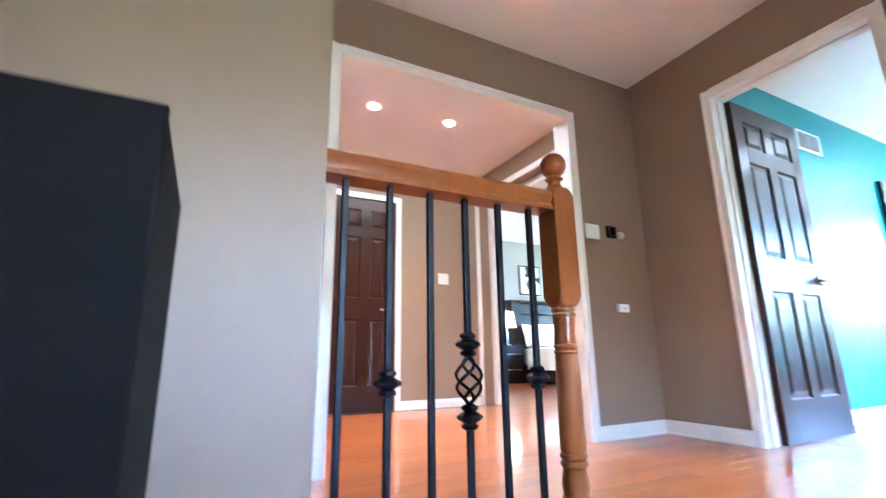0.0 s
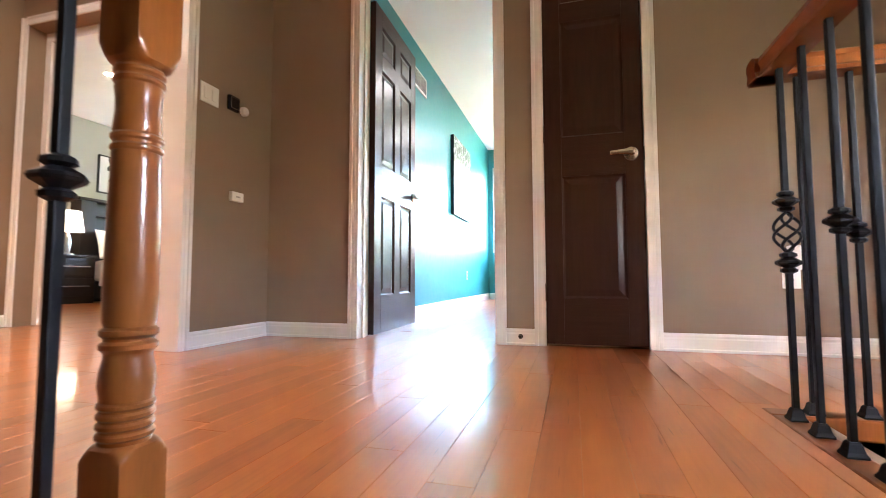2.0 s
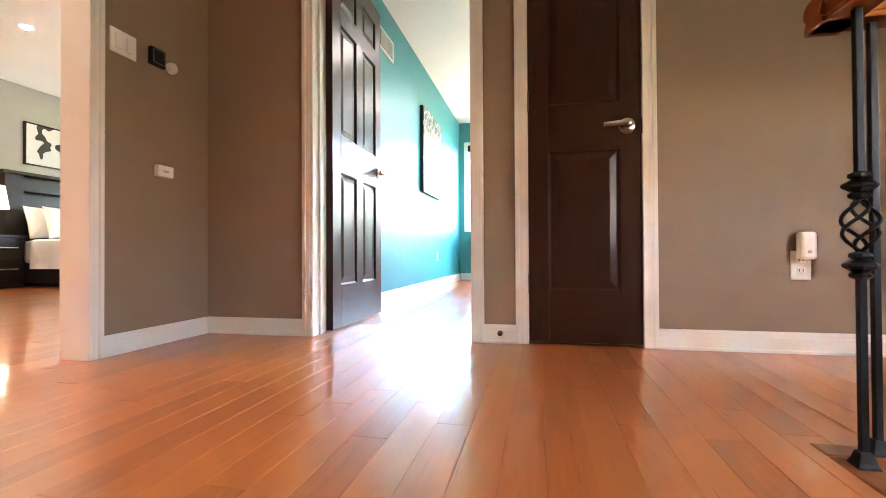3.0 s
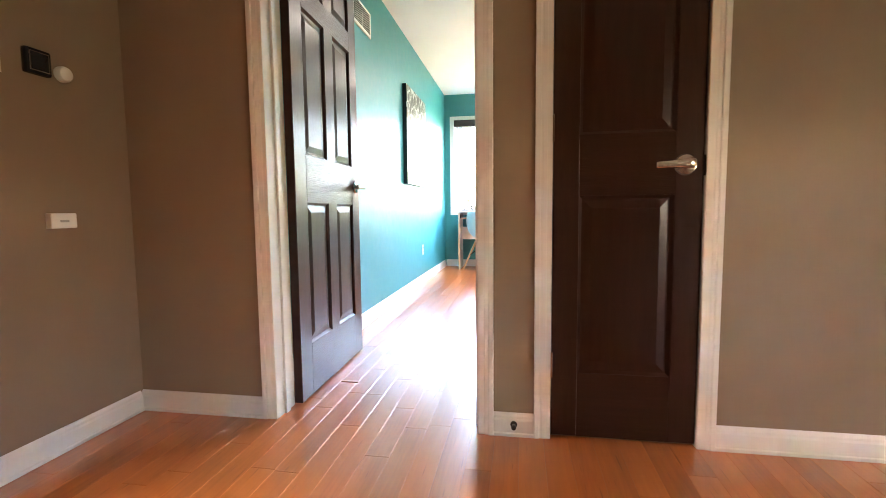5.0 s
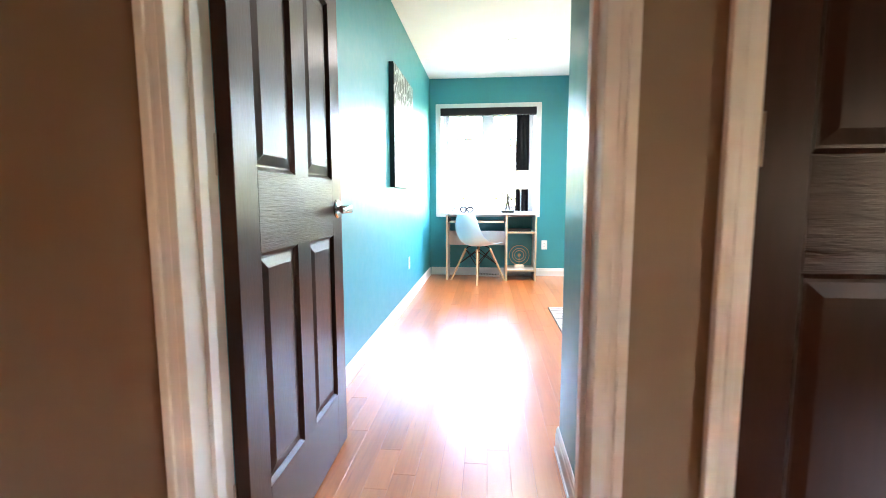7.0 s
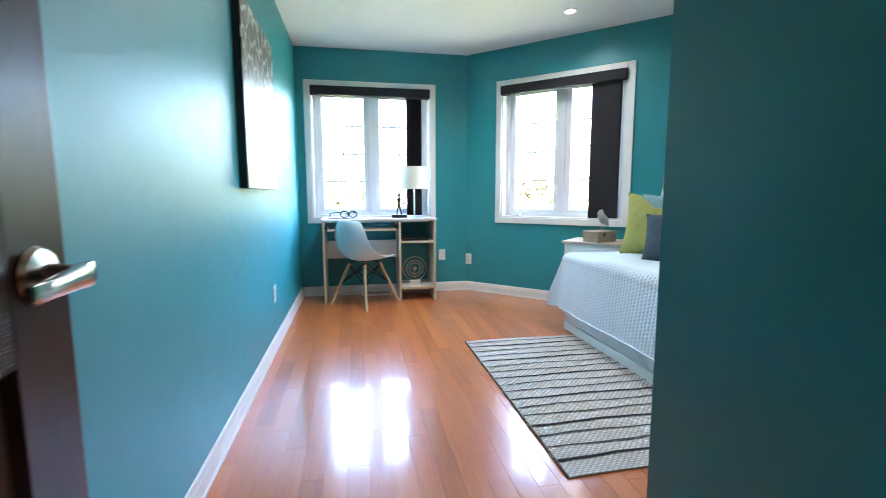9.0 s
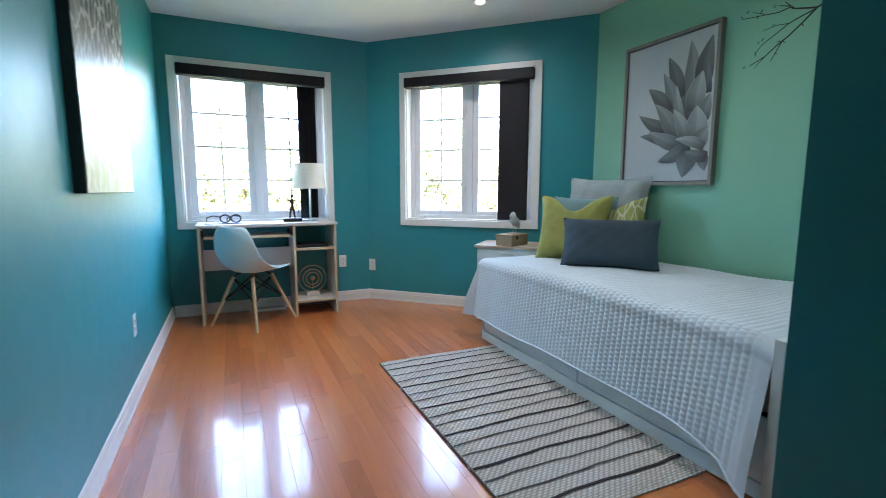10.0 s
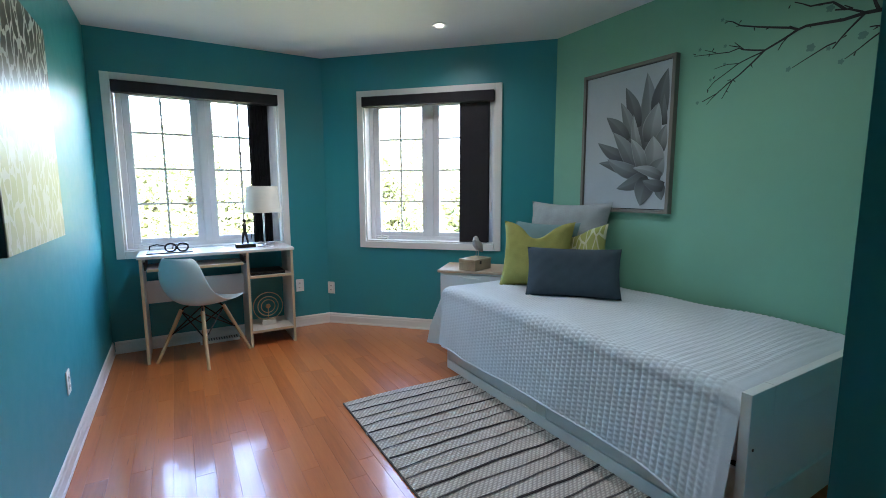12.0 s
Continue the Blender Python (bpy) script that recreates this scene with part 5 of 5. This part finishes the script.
    b_all = np.arange(BY0 + 0.03, by + 0.43, 0.0046)
    A, B = np.meshgrid(a_all, b_all, indexing="ij")

    def over(d):
        """Overhang folded round an edge: how far out and how far down."""
        d = np.maximum(d + rad, 0)
        arc = rad * math.pi / 2
        th = np.minimum(d, arc) / rad
        out = rad * np.sin(th) - rad
        down = rad * (1 - np.cos(th)) + np.maximum(d - arc, 0)
        return out, down
    oa, da = over(A - ax)
    ob_, db = over(B - by)
    foot = np.exp(-np.maximum(A - BX0 - 0.04, 0) / 0.12)
    db = db * (1 + 0.26 * foot)
    down = np.maximum(da, db) * 0.985 + 0.015 * np.minimum(da, db)
    X = np.where(A - ax > -rad, ax + oa, A) + 0.22 * np.maximum(da - 0.06, 0) + 0.10 * np.minimum(da, db)
    Y = np.where(B - by > -rad, by + ob_, B) + 0.13 * np.maximum(db - 0.08, 0) + 0.12 * np.minimum(da, db)
    wav = np.clip(db / 0.4, 0, 1)
    Y += wav * (0.005 * np.sin(A * 9.0) + 0.003 * np.sin(A * 23.0 + 1.0) + 0.035 * foot)
    X += np.clip(da / 0.4, 0, 1) * 0.014 * np.sin(B * 12.0)
    Z = top - np.minimum(down, (0.425 + 0.004 * np.sin(A * 7)) * (1 + 0.26 * foot))
    # slack on top
    Z += (1 - np.clip(down / 0.03, 0, 1)) * (0.006 * np.sin(A * 4.1 + B * 3.0) + 0.004 * np.sin(A * 11 + B * 8))
    Z -= 0.02 * np.exp(-(A - BX0) / 0.05)
    # quilted cells in staggered rows, pushed out of the cloth
    p, q = 0.021, 0.031
    row = np.floor(A / q)
    u, v = (A / q) % 1, (B / p + 0.5 * (row % 2)) % 1
    puff = 0.0068 * (np.sin(np.pi * u) ** 0.6) * (0.45 + 0.55 * np.abs(np.sin(np.pi * v)) ** 0.6)
    puff *= (0.8 + 0.2 * np.sin(A * 3 + B * 5))
    puff *= np.clip((A - BX0 - 0.05) / 0.04, 0.12, 1)
    P = np.stack([X, Y, Z], -1)
    dA, dB = np.gradient(P, axis=0), np.gradient(P, axis=1)
    N = np.cross(dA, dB)
    N /= np.linalg.norm(N, axis=-1, keepdims=True) + 1e-9
    P = P + N * puff[..., None]
    edge = int(np.searchsorted(a_all, ax - 0.03))
    hems.append(P[:edge:12, -1].tolist())
    ni, nj = A.shape
    idx = np.arange(ni * nj).reshape(ni, nj)
    keep = ~((da[:-1, :-1] > 0.30) & (db[:-1, :-1] > 0.30))
    F = np.stack([idx[:-1, :-1], idx[1:, :-1], idx[1:, 1:], idx[:-1, 1:]], -1)[keep]
    me = bpy.data.meshes.new("quilt_cloth")
    me.from_pydata(P.reshape(-1, 3).tolist(), [], F.reshape(-1, 4).tolist())
    me.materials.append(QUILT)
    for f in me.polygons:
        f.use_smooth = True
    return me


qc = new("quilt_cloth", quilt_mesh())
qc.parent = qt
bm = bmesh.new()
tube(bm, hems[0], 0.006, 8)
part("hem", bm, QUILT, qt, "rounded stitched hem", True)


def pillow(name, label, mat, w, h, t, m, group="cushions on the daybed", dent=0.0, pinch=0.10):
    """Stuffed cushion: full middle, pinched corners, creased edge; x across, z up, y through."""
    c = tagged(new(name), label, "cushion", group)
    c.matrix_basis = m
    bm = bmesh.new()
    n = 22
    front, backs = [], []
    for i in range(n + 1):
        fr, bk = [], []
        for j in range(n + 1):
            u, v_ = -1 + 2 * i / n, -1 + 2 * j / n
            k = ((1 - u ** 4) * (1 - v_ ** 4)) ** 0.55
            px = u * w / 2 * (1 - pinch * (1 - v_ * v_) * abs(u) ** 3)
            pz = v_ * h / 2 * (1 - pinch * (1 - u * u) * abs(v_) ** 3) - dent * max(0.0, v_) ** 2 * math.exp(-(u / 0.4) ** 2)
            crease = (0.005 * math.sin(9 * u + 5 * v_) + 0.004 * math.sin(17 * u - 11 * v_)) * k * (0.4 + abs(u * v_))
            fr.append(bm.verts.new((px, -t / 2 * k + crease, pz)))
            bk.append(fr[-1] if i in (0, n) or j in (0, n) else bm.verts.new((px, t / 2 * k + crease, pz)))
        front.append(fr)
        backs.append(bk)
    for g in (front, backs):
        for i in range(n):
            for j in range(n):
                bm.faces.new((g[i][j], g[i + 1][j], g[i + 1][j + 1], g[i][j + 1]))
    part("cushion_cover", bm, mat, c, smooth=True)
    return c


# local -y is the side that faces the room; wall side is +y after turning
Q = TOP + 0.012
pillow("cushion", "large pale blue-grey square cushion against the wall", PALE_GREY, 0.66, 0.60, 0.16, pose(5.86, -1.24, Q + 0.285, -12, 0, 196))
pillow("cushion", "dusty teal cushion half hidden behind others", TEAL_CLOTH, 0.50, 0.46, 0.13, pose(5.86, -1.02, Q + 0.215, -18, 0, 205))
pillow("cushion", "sage leaf patterned cushion propped behind", LEAF_CLOTH, 0.46, 0.44, 0.14, pose(5.63, -1.12, Q + 0.195, -20, -10, 190), dent=0.05)
pillow("cushion", "chartreuse green cushion with a karate-chop dent", LIME, 0.50, 0.48, 0.17, pose(5.79, -0.90, Q + 0.215, -18, 0, 218), dent=0.13)
pillow("cushion", "slate blue lumbar cushion lying in front", NAVY, 0.58, 0.32, 0.15, pose(5.42, -0.87, Q + 0.146, -20, 0, 224), pinch=0.05)

# ---- nightstand, box and bird ----
ns = thing("nightstand", "white nightstand with a limed oak top", "nightstand", at=(6.435, -0.825, 0), turn=45)
slab("body", ns, BED_WHITE, (-0.25, -0.19, 0.02, 0.25, 0.18, 0.615), 0.003)
slab("top", ns, LIGHT_WOOD, (-0.27, -0.195, 0.6155, 0.27, 0.205, 0.638), 0.008, "limed oak top")
for z in (0.06, 0.245, 0.43):
    dr = slab("drawer", ns, BED_WHITE, (-0.24, 0.18, z, 0.24, 0.194, z + 0.17), 0.003)
    slab("pull", dr, BED_WHITE, (-0.06, 0.194, z + 0.14, 0.06, 0.212, z + 0.155), 0.004)
kb = thing("keepsake_box", "small rustic wooden box on the nightstand", "box", at=(6.36, -0.77, 0.6385), turn=22)
slab("body", kb, BOX_WOOD, (-0.075, -0.115, 0, 0.075, 0.115, 0.062), 0.003)
slab("lid", kb, BOX_WOOD, (-0.078, -0.118, 0.0625, 0.078, 0.118, 0.088), 0.003)
slab("clasp", kb, BRONZE, (-0.080, 0.03, 0.05, -0.0755, 0.05, 0.075), 0.001, "dark metal clasp")
bird = thing("bird_figurine", "grey ceramic bird on thin legs", "figurine", at=(6.36, -0.79, 0.7265), turn=115)
bm = bmesh.new()
tube(bm, [(-0.078, 0, 0.040), (-0.052, 0, 0.064), (-0.018, 0, 0.090), (0.016, 0, 0.118), (0.026, 0, 0.142), (0.022, 0, 0.160), (0.014, 0, 0.172)], [0.006, 0.021, 0.036, 0.033, 0.026, 0.022, 0.008], 14)
tube(bm, [(0.045, 0, 0.150), (0.075, 0, 0.146)], [0.008, 0.001], 8)
for s in (-1, 1):
    tube(bm, [(0.0, 0.010 * s, 0.07), (0.0, 0.012 * s, 0.0)], 0.0025, 6)
part("bird", bm, STONE, bird, smooth=True)

# ---- striped rug ----
rg = thing("rug", "cream flat-woven rug with thin charcoal stripes beside the bed", "rug")
RX0, RX1, RY0, RY1 = 4.345, 5.915, -0.40, 0.480
bm = bmesh.new()
nx, ny = 110, 46
top = []
for i in range(nx + 1):
    r_ = []
    for j in range(ny + 1):
        x = RX0 + (RX1 - RX0) * i / nx
        y = RY0 + (RY1 - RY0) * j / ny
        edge = 0.004 * math.sin(x * 31) + 0.003 * math.sin(x * 73 + 1) if j == ny else 0
        z = 0.0075 + 0.0015 * math.sin(x * 26) * math.sin(y * 9 + 1)
        r_.append(bm.verts.new((x + 0.006 * math.sin(y * 7) * (1 if i in (0, nx) else 0.5), y + edge, z)))
    top.append(r_)
for i in range(nx):
    for j in range(ny):
        bm.faces.new((top[i][j], top[i + 1][j], top[i + 1][j + 1], top[i][j + 1]))
rim = [top[i][0] for i in range(nx + 1)] + [top[nx][j] for j in range(1, ny + 1)] + [top[i][ny] for i in range(nx - 1, -1, -1)] + [top[0][j] for j in range(ny - 1, 0, -1)]
low = [bm.verts.new((v_.co.x, v_.co.y, 0.0008)) for v_ in rim]
for i in range(len(rim)):
    k = (i + 1) % len(rim)
    bm.faces.new((rim[i], rim[k], low[k], low[i]))
part("weave", bm, RUG, rg, smooth=True)
rs_ = random.Random(8)
x = RX0 + 0.106
i = 0
while x < RX1 - 0.03:
    wide = 0.0075 if i % 3 == 0 else 0.005
    bm = bmesh.new()
    pts = []
    for j in range(25):
        y = RY0 + 0.004 + (RY1 - RY0 - 0.008) * j / 24
        pts.append((x + 0.006 * math.sin(y * 7) * 0.5 + 0.0045 * math.sin(y * 11 + i * 2.3) + 0.0015 * math.sin(y * 37 + i), y))
    lo = [bm.verts.new((px - wide, py, 0.0105)) for px, py in pts]
    hi = [bm.verts.new((px + wide, py, 0.0105)) for px, py in pts]
    md = [bm.verts.new((px, py, 0.0118)) for px, py in pts]
    for s in (lo, hi):
        for j in range(24):
            bm.faces.new((s[j], s[j + 1], md[j + 1], md[j]))
    part("stripe", bm, RUG_DARK if i % 3 == 0 else RUG_GREY, rg, smooth=True)
    x += 0.0885 + rs_.uniform(-0.003, 0.003)
    i += 1
slab("edge_binding", rg, RUG_GREY, (RX0, RY1 - 0.004, 0.001, RX1, RY1 + 0.004, 0.009), 0.002)

# ---- main bedroom, seen through its doorway ----
mb = thing("double_bed", "espresso wood double bed with bookcase headboard and white linen", "bed")
slab("headboard", mb, BED_DARK, (5.14, 7.34, 0.0, 6.96, 7.398, 1.47), 0.004)
slab("headboard_post", mb, BED_DARK, (5.14, 7.19, 0.0, 5.36, 7.34, 1.47), 0.004)
slab("headboard_post", mb, BED_DARK, (6.74, 7.19, 0.0, 6.96, 7.34, 1.47), 0.004)
slab("headboard_cap", mb, BED_DARK, (5.10, 7.16, 1.4705, 7.00, 7.398, 1.51), 0.004)
slab("headboard_shelf", mb, BED_DARK, (5.36, 7.20, 1.26, 6.74, 7.34, 1.29), 0.003)
slab("base", mb, BED_DARK, (5.26, 5.35, 0.05, 6.88, 7.19, 0.30), 0.01)
slab("mattress", mb, LINEN, (5.28, 5.40, 0.301, 6.86, 7.09, 0.60), 0.05)
cvr = tagged(new("bed_cover"), "white textured bed cover hanging over the side", "bedspread")
bm = bmesh.new()
n, k = 60, 28
g = []
for i in range(n + 1):
    y = 5.36 + 1.55 * i / n
    row = []
    for j in range(k + 1):
        s = -0.38 + (1.62 + 0.38) * j / k
        drop = max(0.0, -s)
        row.append(bm.verts.new((5.255 + max(s, 0.0) - 0.012 - 0.05 * drop + 0.012 * math.sin(y * 21) * min(1, drop * 4), y, 0.615 - drop + 0.006 * math.sin(y * 60) * math.sin(s * 50))))
    g.append(row)
for i in range(n):
    for j in range(k):
        bm.faces.new((g[i][j], g[i + 1][j], g[i + 1][j + 1], g[i][j + 1]))
part("cover_cloth", bm, LINEN, cvr, smooth=True)
for x, y, w, mt, lb in ((5.58, 7.03, 0.62, LINEN, "white ruffled pillow leaning on the headboard"), (5.64, 6.84, 0.55, LINEN, "plump white pillow in front"), (6.21, 6.78, 0.45, PALE_GREY, "grey textured cushion on the bed"), (6.48, 6.69, 0.36, YELLOW, "mustard yellow cushion on the bed")):
    pillow("pillow", lb, mt, w, 0.45, 0.18, pose(x, y, 0.84, -16, 0, 0), "pillows on the double bed")
bn = thing("nightstand", "espresso two-drawer nightstand beside the double bed", "nightstand")
slab("body", bn, BED_DARK, (4.68, 6.98, 0.0, 5.22, 7.15, 0.63), 0.004)
slab("top", bn, BED_DARK, (4.66, 6.95, 0.6305, 5.235, 7.15, 0.665), 0.004)
for z in (0.10, 0.37):
    dr = slab("drawer", bn, BED_DARK, (4.70, 6.962, z, 5.20, 6.98, z + 0.245), 0.003)
    slab("handle", dr, STEEL, (4.77, 6.945, z + 0.13, 5.13, 6.958, z + 0.143), 0.003, "steel bar handle")
bl = thing("bedside_lamp", "lit bedside lamp with a pale shade", "lamp", at=(4.90, 7.06, 0.6655))
bm = bmesh.new()
lathe(bm, [(0.07, 0), (0.07, 0.015), (0.02, 0.03), (0.035, 0.12), (0.03, 0.22), (0.012, 0.28), (0.012, 0.34)], 20)
part("base", bm, STEEL, bl, smooth=True)
bm = bmesh.new()
lathe(bm, [(0.17, 0.32), (0.13, 0.60)], 28)
part("shade", bm, LAMP_GLOW, bl, "glowing pale shade", True)
for i, (x0, x1) in enumerate(((5.49, 6.00), (6.12, 6.63))):
    pc = thing("framed_photo", "black framed abstract black and white print", "picture", "bedroom prints")
    slab("frame", pc, BLACK_PLASTIC, (x0, 7.370, 1.65, x1, 7.3985, 2.24), 0.003)
    slab("print", pc, photo_print("print_%s" % "ab"[i], 1.3 + 3.1 * i), (x0 + 0.022, 7.3665, 1.672, x1 - 0.022, 7.3695, 2.218), 0)

# ---- outside ----
ground = slab("ground", None, LAWN, (-400, -400, -3.3, 400, 400, -3.2), 0)
structure(ground, "lawn seen from the upper floor")


def tree(x, y, h, r, seed):
    """Trunk with limbs, and a crown of many small leaf clumps with gaps."""
    rnd = random.Random(seed)
    t = thing("tree", "leafy green garden tree in summer", "tree", "garden trees", at=(x, y, -3.2))
    bm = bmesh.new()
    tube(bm, [(0, 0, 0), (0.05, 0.02, h * 0.25), (-0.04, 0.05, h * 0.55), (0, 0, h * 0.8)], [0.16, 0.13, 0.09, 0.04], 8)
    for i in range(9):
        a, z = rnd.uniform(0, 6.28), h * rnd.uniform(0.3, 0.65)
        d = r * rnd.uniform(0.5, 0.85)
        tube(bm, [(0, 0, z), (d * 0.5 * math.cos(a), d * 0.5 * math.sin(a), z + h * 0.10), (d * math.cos(a), d * math.sin(a), z + h * 0.22)], [0.06, 0.04, 0.015], 6)
    part("trunk", bm, BARK, t, smooth=True)
    verts, faces = [], []
    lobes = []
    for i in range(16):
        a, b = rnd.uniform(0, 6.28), rnd.uniform(-0.9, 1.0)
        q = r * rnd.uniform(0.35, 0.8)
        lobes.append((q * math.cos(a) * math.cos(b), q * math.sin(a) * math.cos(b), h * 0.62 + h * 0.30 * math.sin(b), r * rnd.uniform(0.25, 0.48)))
    for i in range(20000):
        cx, cy, cz, cr = rnd.choice(lobes)
        d = Vector((rnd.gauss(0, 1), rnd.gauss(0, 1), rnd.gauss(0, 1))).normalized() * cr * rnd.uniform(0.55, 1.08)
        p = Vector((cx, cy, cz)) + d
        s = rnd.uniform(0.06, 0.13)
        u = Vector((rnd.gauss(0, 1), rnd.gauss(0, 1), rnd.gauss(0, 0.6))).normalized()
        w = u.cross(Vector((rnd.gauss(0, 1), rnd.gauss(0, 1), rnd.gauss(0, 1)))).normalized()
        k = len(verts)
        verts += [p - u * s, p + w * s * 0.5, p + u * s, p - w * s * 0.5]
        faces.append((k, k + 1, k + 2, k + 3))
    me = bpy.data.meshes.new("crown")
    me.from_pydata(verts, [], faces)
    me.materials.append(FOLIAGE)
    ob = new("crown", me)
    ob.parent = t
    tagged(ob, kind="stuff")


for i, (x, y, h, r) in enumerate(((19, 5.0, 5.6, 2.6), (20, 0.8, 5.2, 2.5), (18, -3.0, 5.5, 2.6), (22, 8.5, 6.0, 3.0), (16.5, -7.5, 5.4, 2.6), (13.5, -11.5, 5.6, 2.7), (23, 3.2, 6.2, 2.8), (21, -5.5, 6.0, 2.9), (10.5, -14, 5.2, 2.6), (17.5, -13, 6.2, 3.0), (26, 6.5, 6.8, 3.2), (26, -0.5, 6.6, 3.2), (24.5, -9.0, 6.8, 3.3))):
    tree(x, y, h * 1.15, r * 1.15, i + 3)

# ---- floors, board by board ----
W_BOARD = 0.083
rnd = random.Random(11)


def board_mesh(length, width):
    me = bpy.data.meshes.new("floor_board")
    a, b, g, d = length / 2, width / 2, 0.0009, 0.0010
    v = []
    for z, s in ((-0.018, 0.0), (-d, 0.0), (0.0, g)):
        v += [(-a + s, -b + s, z), (a - s, -b + s, z), (a - s, b - s, z), (-a + s, b - s, z)]
    f = [(8, 9, 10, 11)]
    for k in (0, 4):
        f += [(k + i, k + (i + 1) % 4, k + 4 + (i + 1) % 4, k + 4 + i) for i in range(4)]
    me.from_pydata(v, [], f)
    me.materials.append(MAPLE)
    return me


MESHES = {}


def rows(y0, y1, span):
    """Boards of every row: start and end along x, and the row's middle."""
    out = []
    y = y0
    while y < y1:
        x0, x1 = span(y, y + W_BOARD)
        x = x0 - rnd.uniform(0.0, 0.5)
        while x < x1:
            length = rnd.choice((0.45, 0.62, 0.8, 1.0, 1.2))
            a, b = max(x, x0), min(x + length, x1)
            if b - a > 0.03:
                out.append((a, b, y + W_BOARD / 2))
            x += length
        y += W_BOARD
    return out


def lay(floor, boards):
    for a, b, y in boards:
        key = round(b - a, 3)
        if key not in MESHES:
            MESHES[key] = board_mesh(key, W_BOARD)
        ob = new("floor_board", MESHES[key])
        ob.matrix_basis = pose((a + b) / 2, y, 0, rnd.uniform(-0.26, 0.26), rnd.uniform(-0.014, 0.014), 0)
        ob.parent = floor


def join(y0, y1):
    """Where the hall's boards end: staggered in the doorway, so that the floor runs on into the room."""
    if 0.83 < y1 and y0 < 1.61:
        return 2.83 + 0.5 * ((round(y0 / W_BOARD) * 0.618) % 1.0)
    return 2.806 if y1 > 0.744 else 3.546


def hall_span(y0, y1):
    if y1 < -0.03:
        return 1.735, XE + 0.02
    if y1 < 0.99:
        return 0.99 + (0.535 - y0) * 0.333, (join(y0, y1) if 0.83 < y1 and y0 < 1.61 else XE + 0.02)
    if y0 < YN - 0.02:
        return -0.30, (join(y0, y1) if y0 < 1.61 else XE + 0.02)
    return 0.50, 2.06


floor_hall = structure(thing("floor_hall", "varnished honey maple strip floor in the hall", "floor"))
bm = bmesh.new()
box(bm, 1.745, -1.72, -0.25, XE + 0.02, -0.08, -0.0175)
box(bm, 1.18, -0.08, -0.25, XE + 0.02, 0.94, -0.0175)
box(bm, -0.30, 0.94, -0.25, XE + 0.1, 2.32, -0.0175)
part("subfloor", bm, SUBFLOOR, floor_hall)
slab("edge_board", floor_hall, RAIL_WOOD, (1.675, -1.72, -0.05, 1.738, -0.012, 0.002), 0.006)
slab("edge_board", floor_hall, RAIL_WOOD, (1.12, -0.078, -0.05, 1.675, -0.012, 0.002), 0.006)
slab("edge_board", floor_hall, RAIL_WOOD, (0.205, 0.945, -0.05, 0.85, 1.03, 0.002), 0.006)
lay(floor_hall, rows(-1.72, 2.33, hall_span))

floor_room = structure(thing("floor_room", "varnished reddish maple strip floor in the teal room", "floor"))
bm = bmesh.new()
box(bm, XE + 0.1, 0.55, -0.25, 3.558, 1.80, -0.0175)
box(bm, 3.558, -1.5, -0.25, 6.1, 1.80, -0.0175)
box(bm, 6.1, -0.9, -0.25, 7.0, 1.80, -0.0175)
box(bm, 7.0, 0.0, -0.25, 7.7, 1.80, -0.0175)
part("subfloor", bm, SUBFLOOR, floor_room)


def room_span(y0, y1):
    return join(y0, y1), min(7.66, 7.6 + y1 + 0.03)


lay(floor_room, rows(-1.72 + 3 * W_BOARD, 1.77, room_span))

floor_far = structure(thing("floor_bedroom", "varnished maple floor of the inner hall and main bedroom", "floor"))
slab("subfloor", floor_far, SUBFLOOR, (-0.30, 2.32, -0.25, 8.0, 7.40, -0.0175), 0)
verts, faces = [], []
for a, b, y in rows(2.33, 7.39, lambda y0, y1: (-0.30, 2.63 if not 2.78 < y1 < 4.25 else 8.0) if y1 < 4.31 else (2.79, 8.0)):
    h = W_BOARD / 2 - 0.001
    t = rnd.uniform(-0.0002, 0.0002)
    k = len(verts)
    verts += [(a + 0.001, y - h, t), (b - 0.001, y - h, t), (b - 0.001, y + h, -t), (a + 0.001, y + h, -t), (a, y - h - 0.001, -0.016), (b, y - h - 0.001, -0.016), (b, y + h + 0.001, -0.016), (a, y + h + 0.001, -0.016)]
    faces += [(k, k + 1, k + 2, k + 3), (k + 4, k + 5, k + 1, k), (k + 5, k + 6, k + 2, k + 1), (k + 6, k + 7, k + 3, k + 2), (k + 7, k + 4, k, k + 3)]
for a, b, y in rows(2.413, 2.74, lambda y0, y1: (2.79, 8.0)):
    h = W_BOARD / 2 - 0.001
    k = len(verts)
    verts += [(a + 0.001, y - h, 0), (b - 0.001, y - h, 0), (b - 0.001, y + h, 0), (a + 0.001, y + h, 0)]
    faces.append((k, k + 1, k + 2, k + 3))
me = bpy.data.meshes.new("floor_boards")
me.from_pydata(verts, [], faces)
me.materials.append(MAPLE_FAR)
ob = new("floor_boards", me)
ob.parent = floor_far
tagged(ob, kind="stuff")
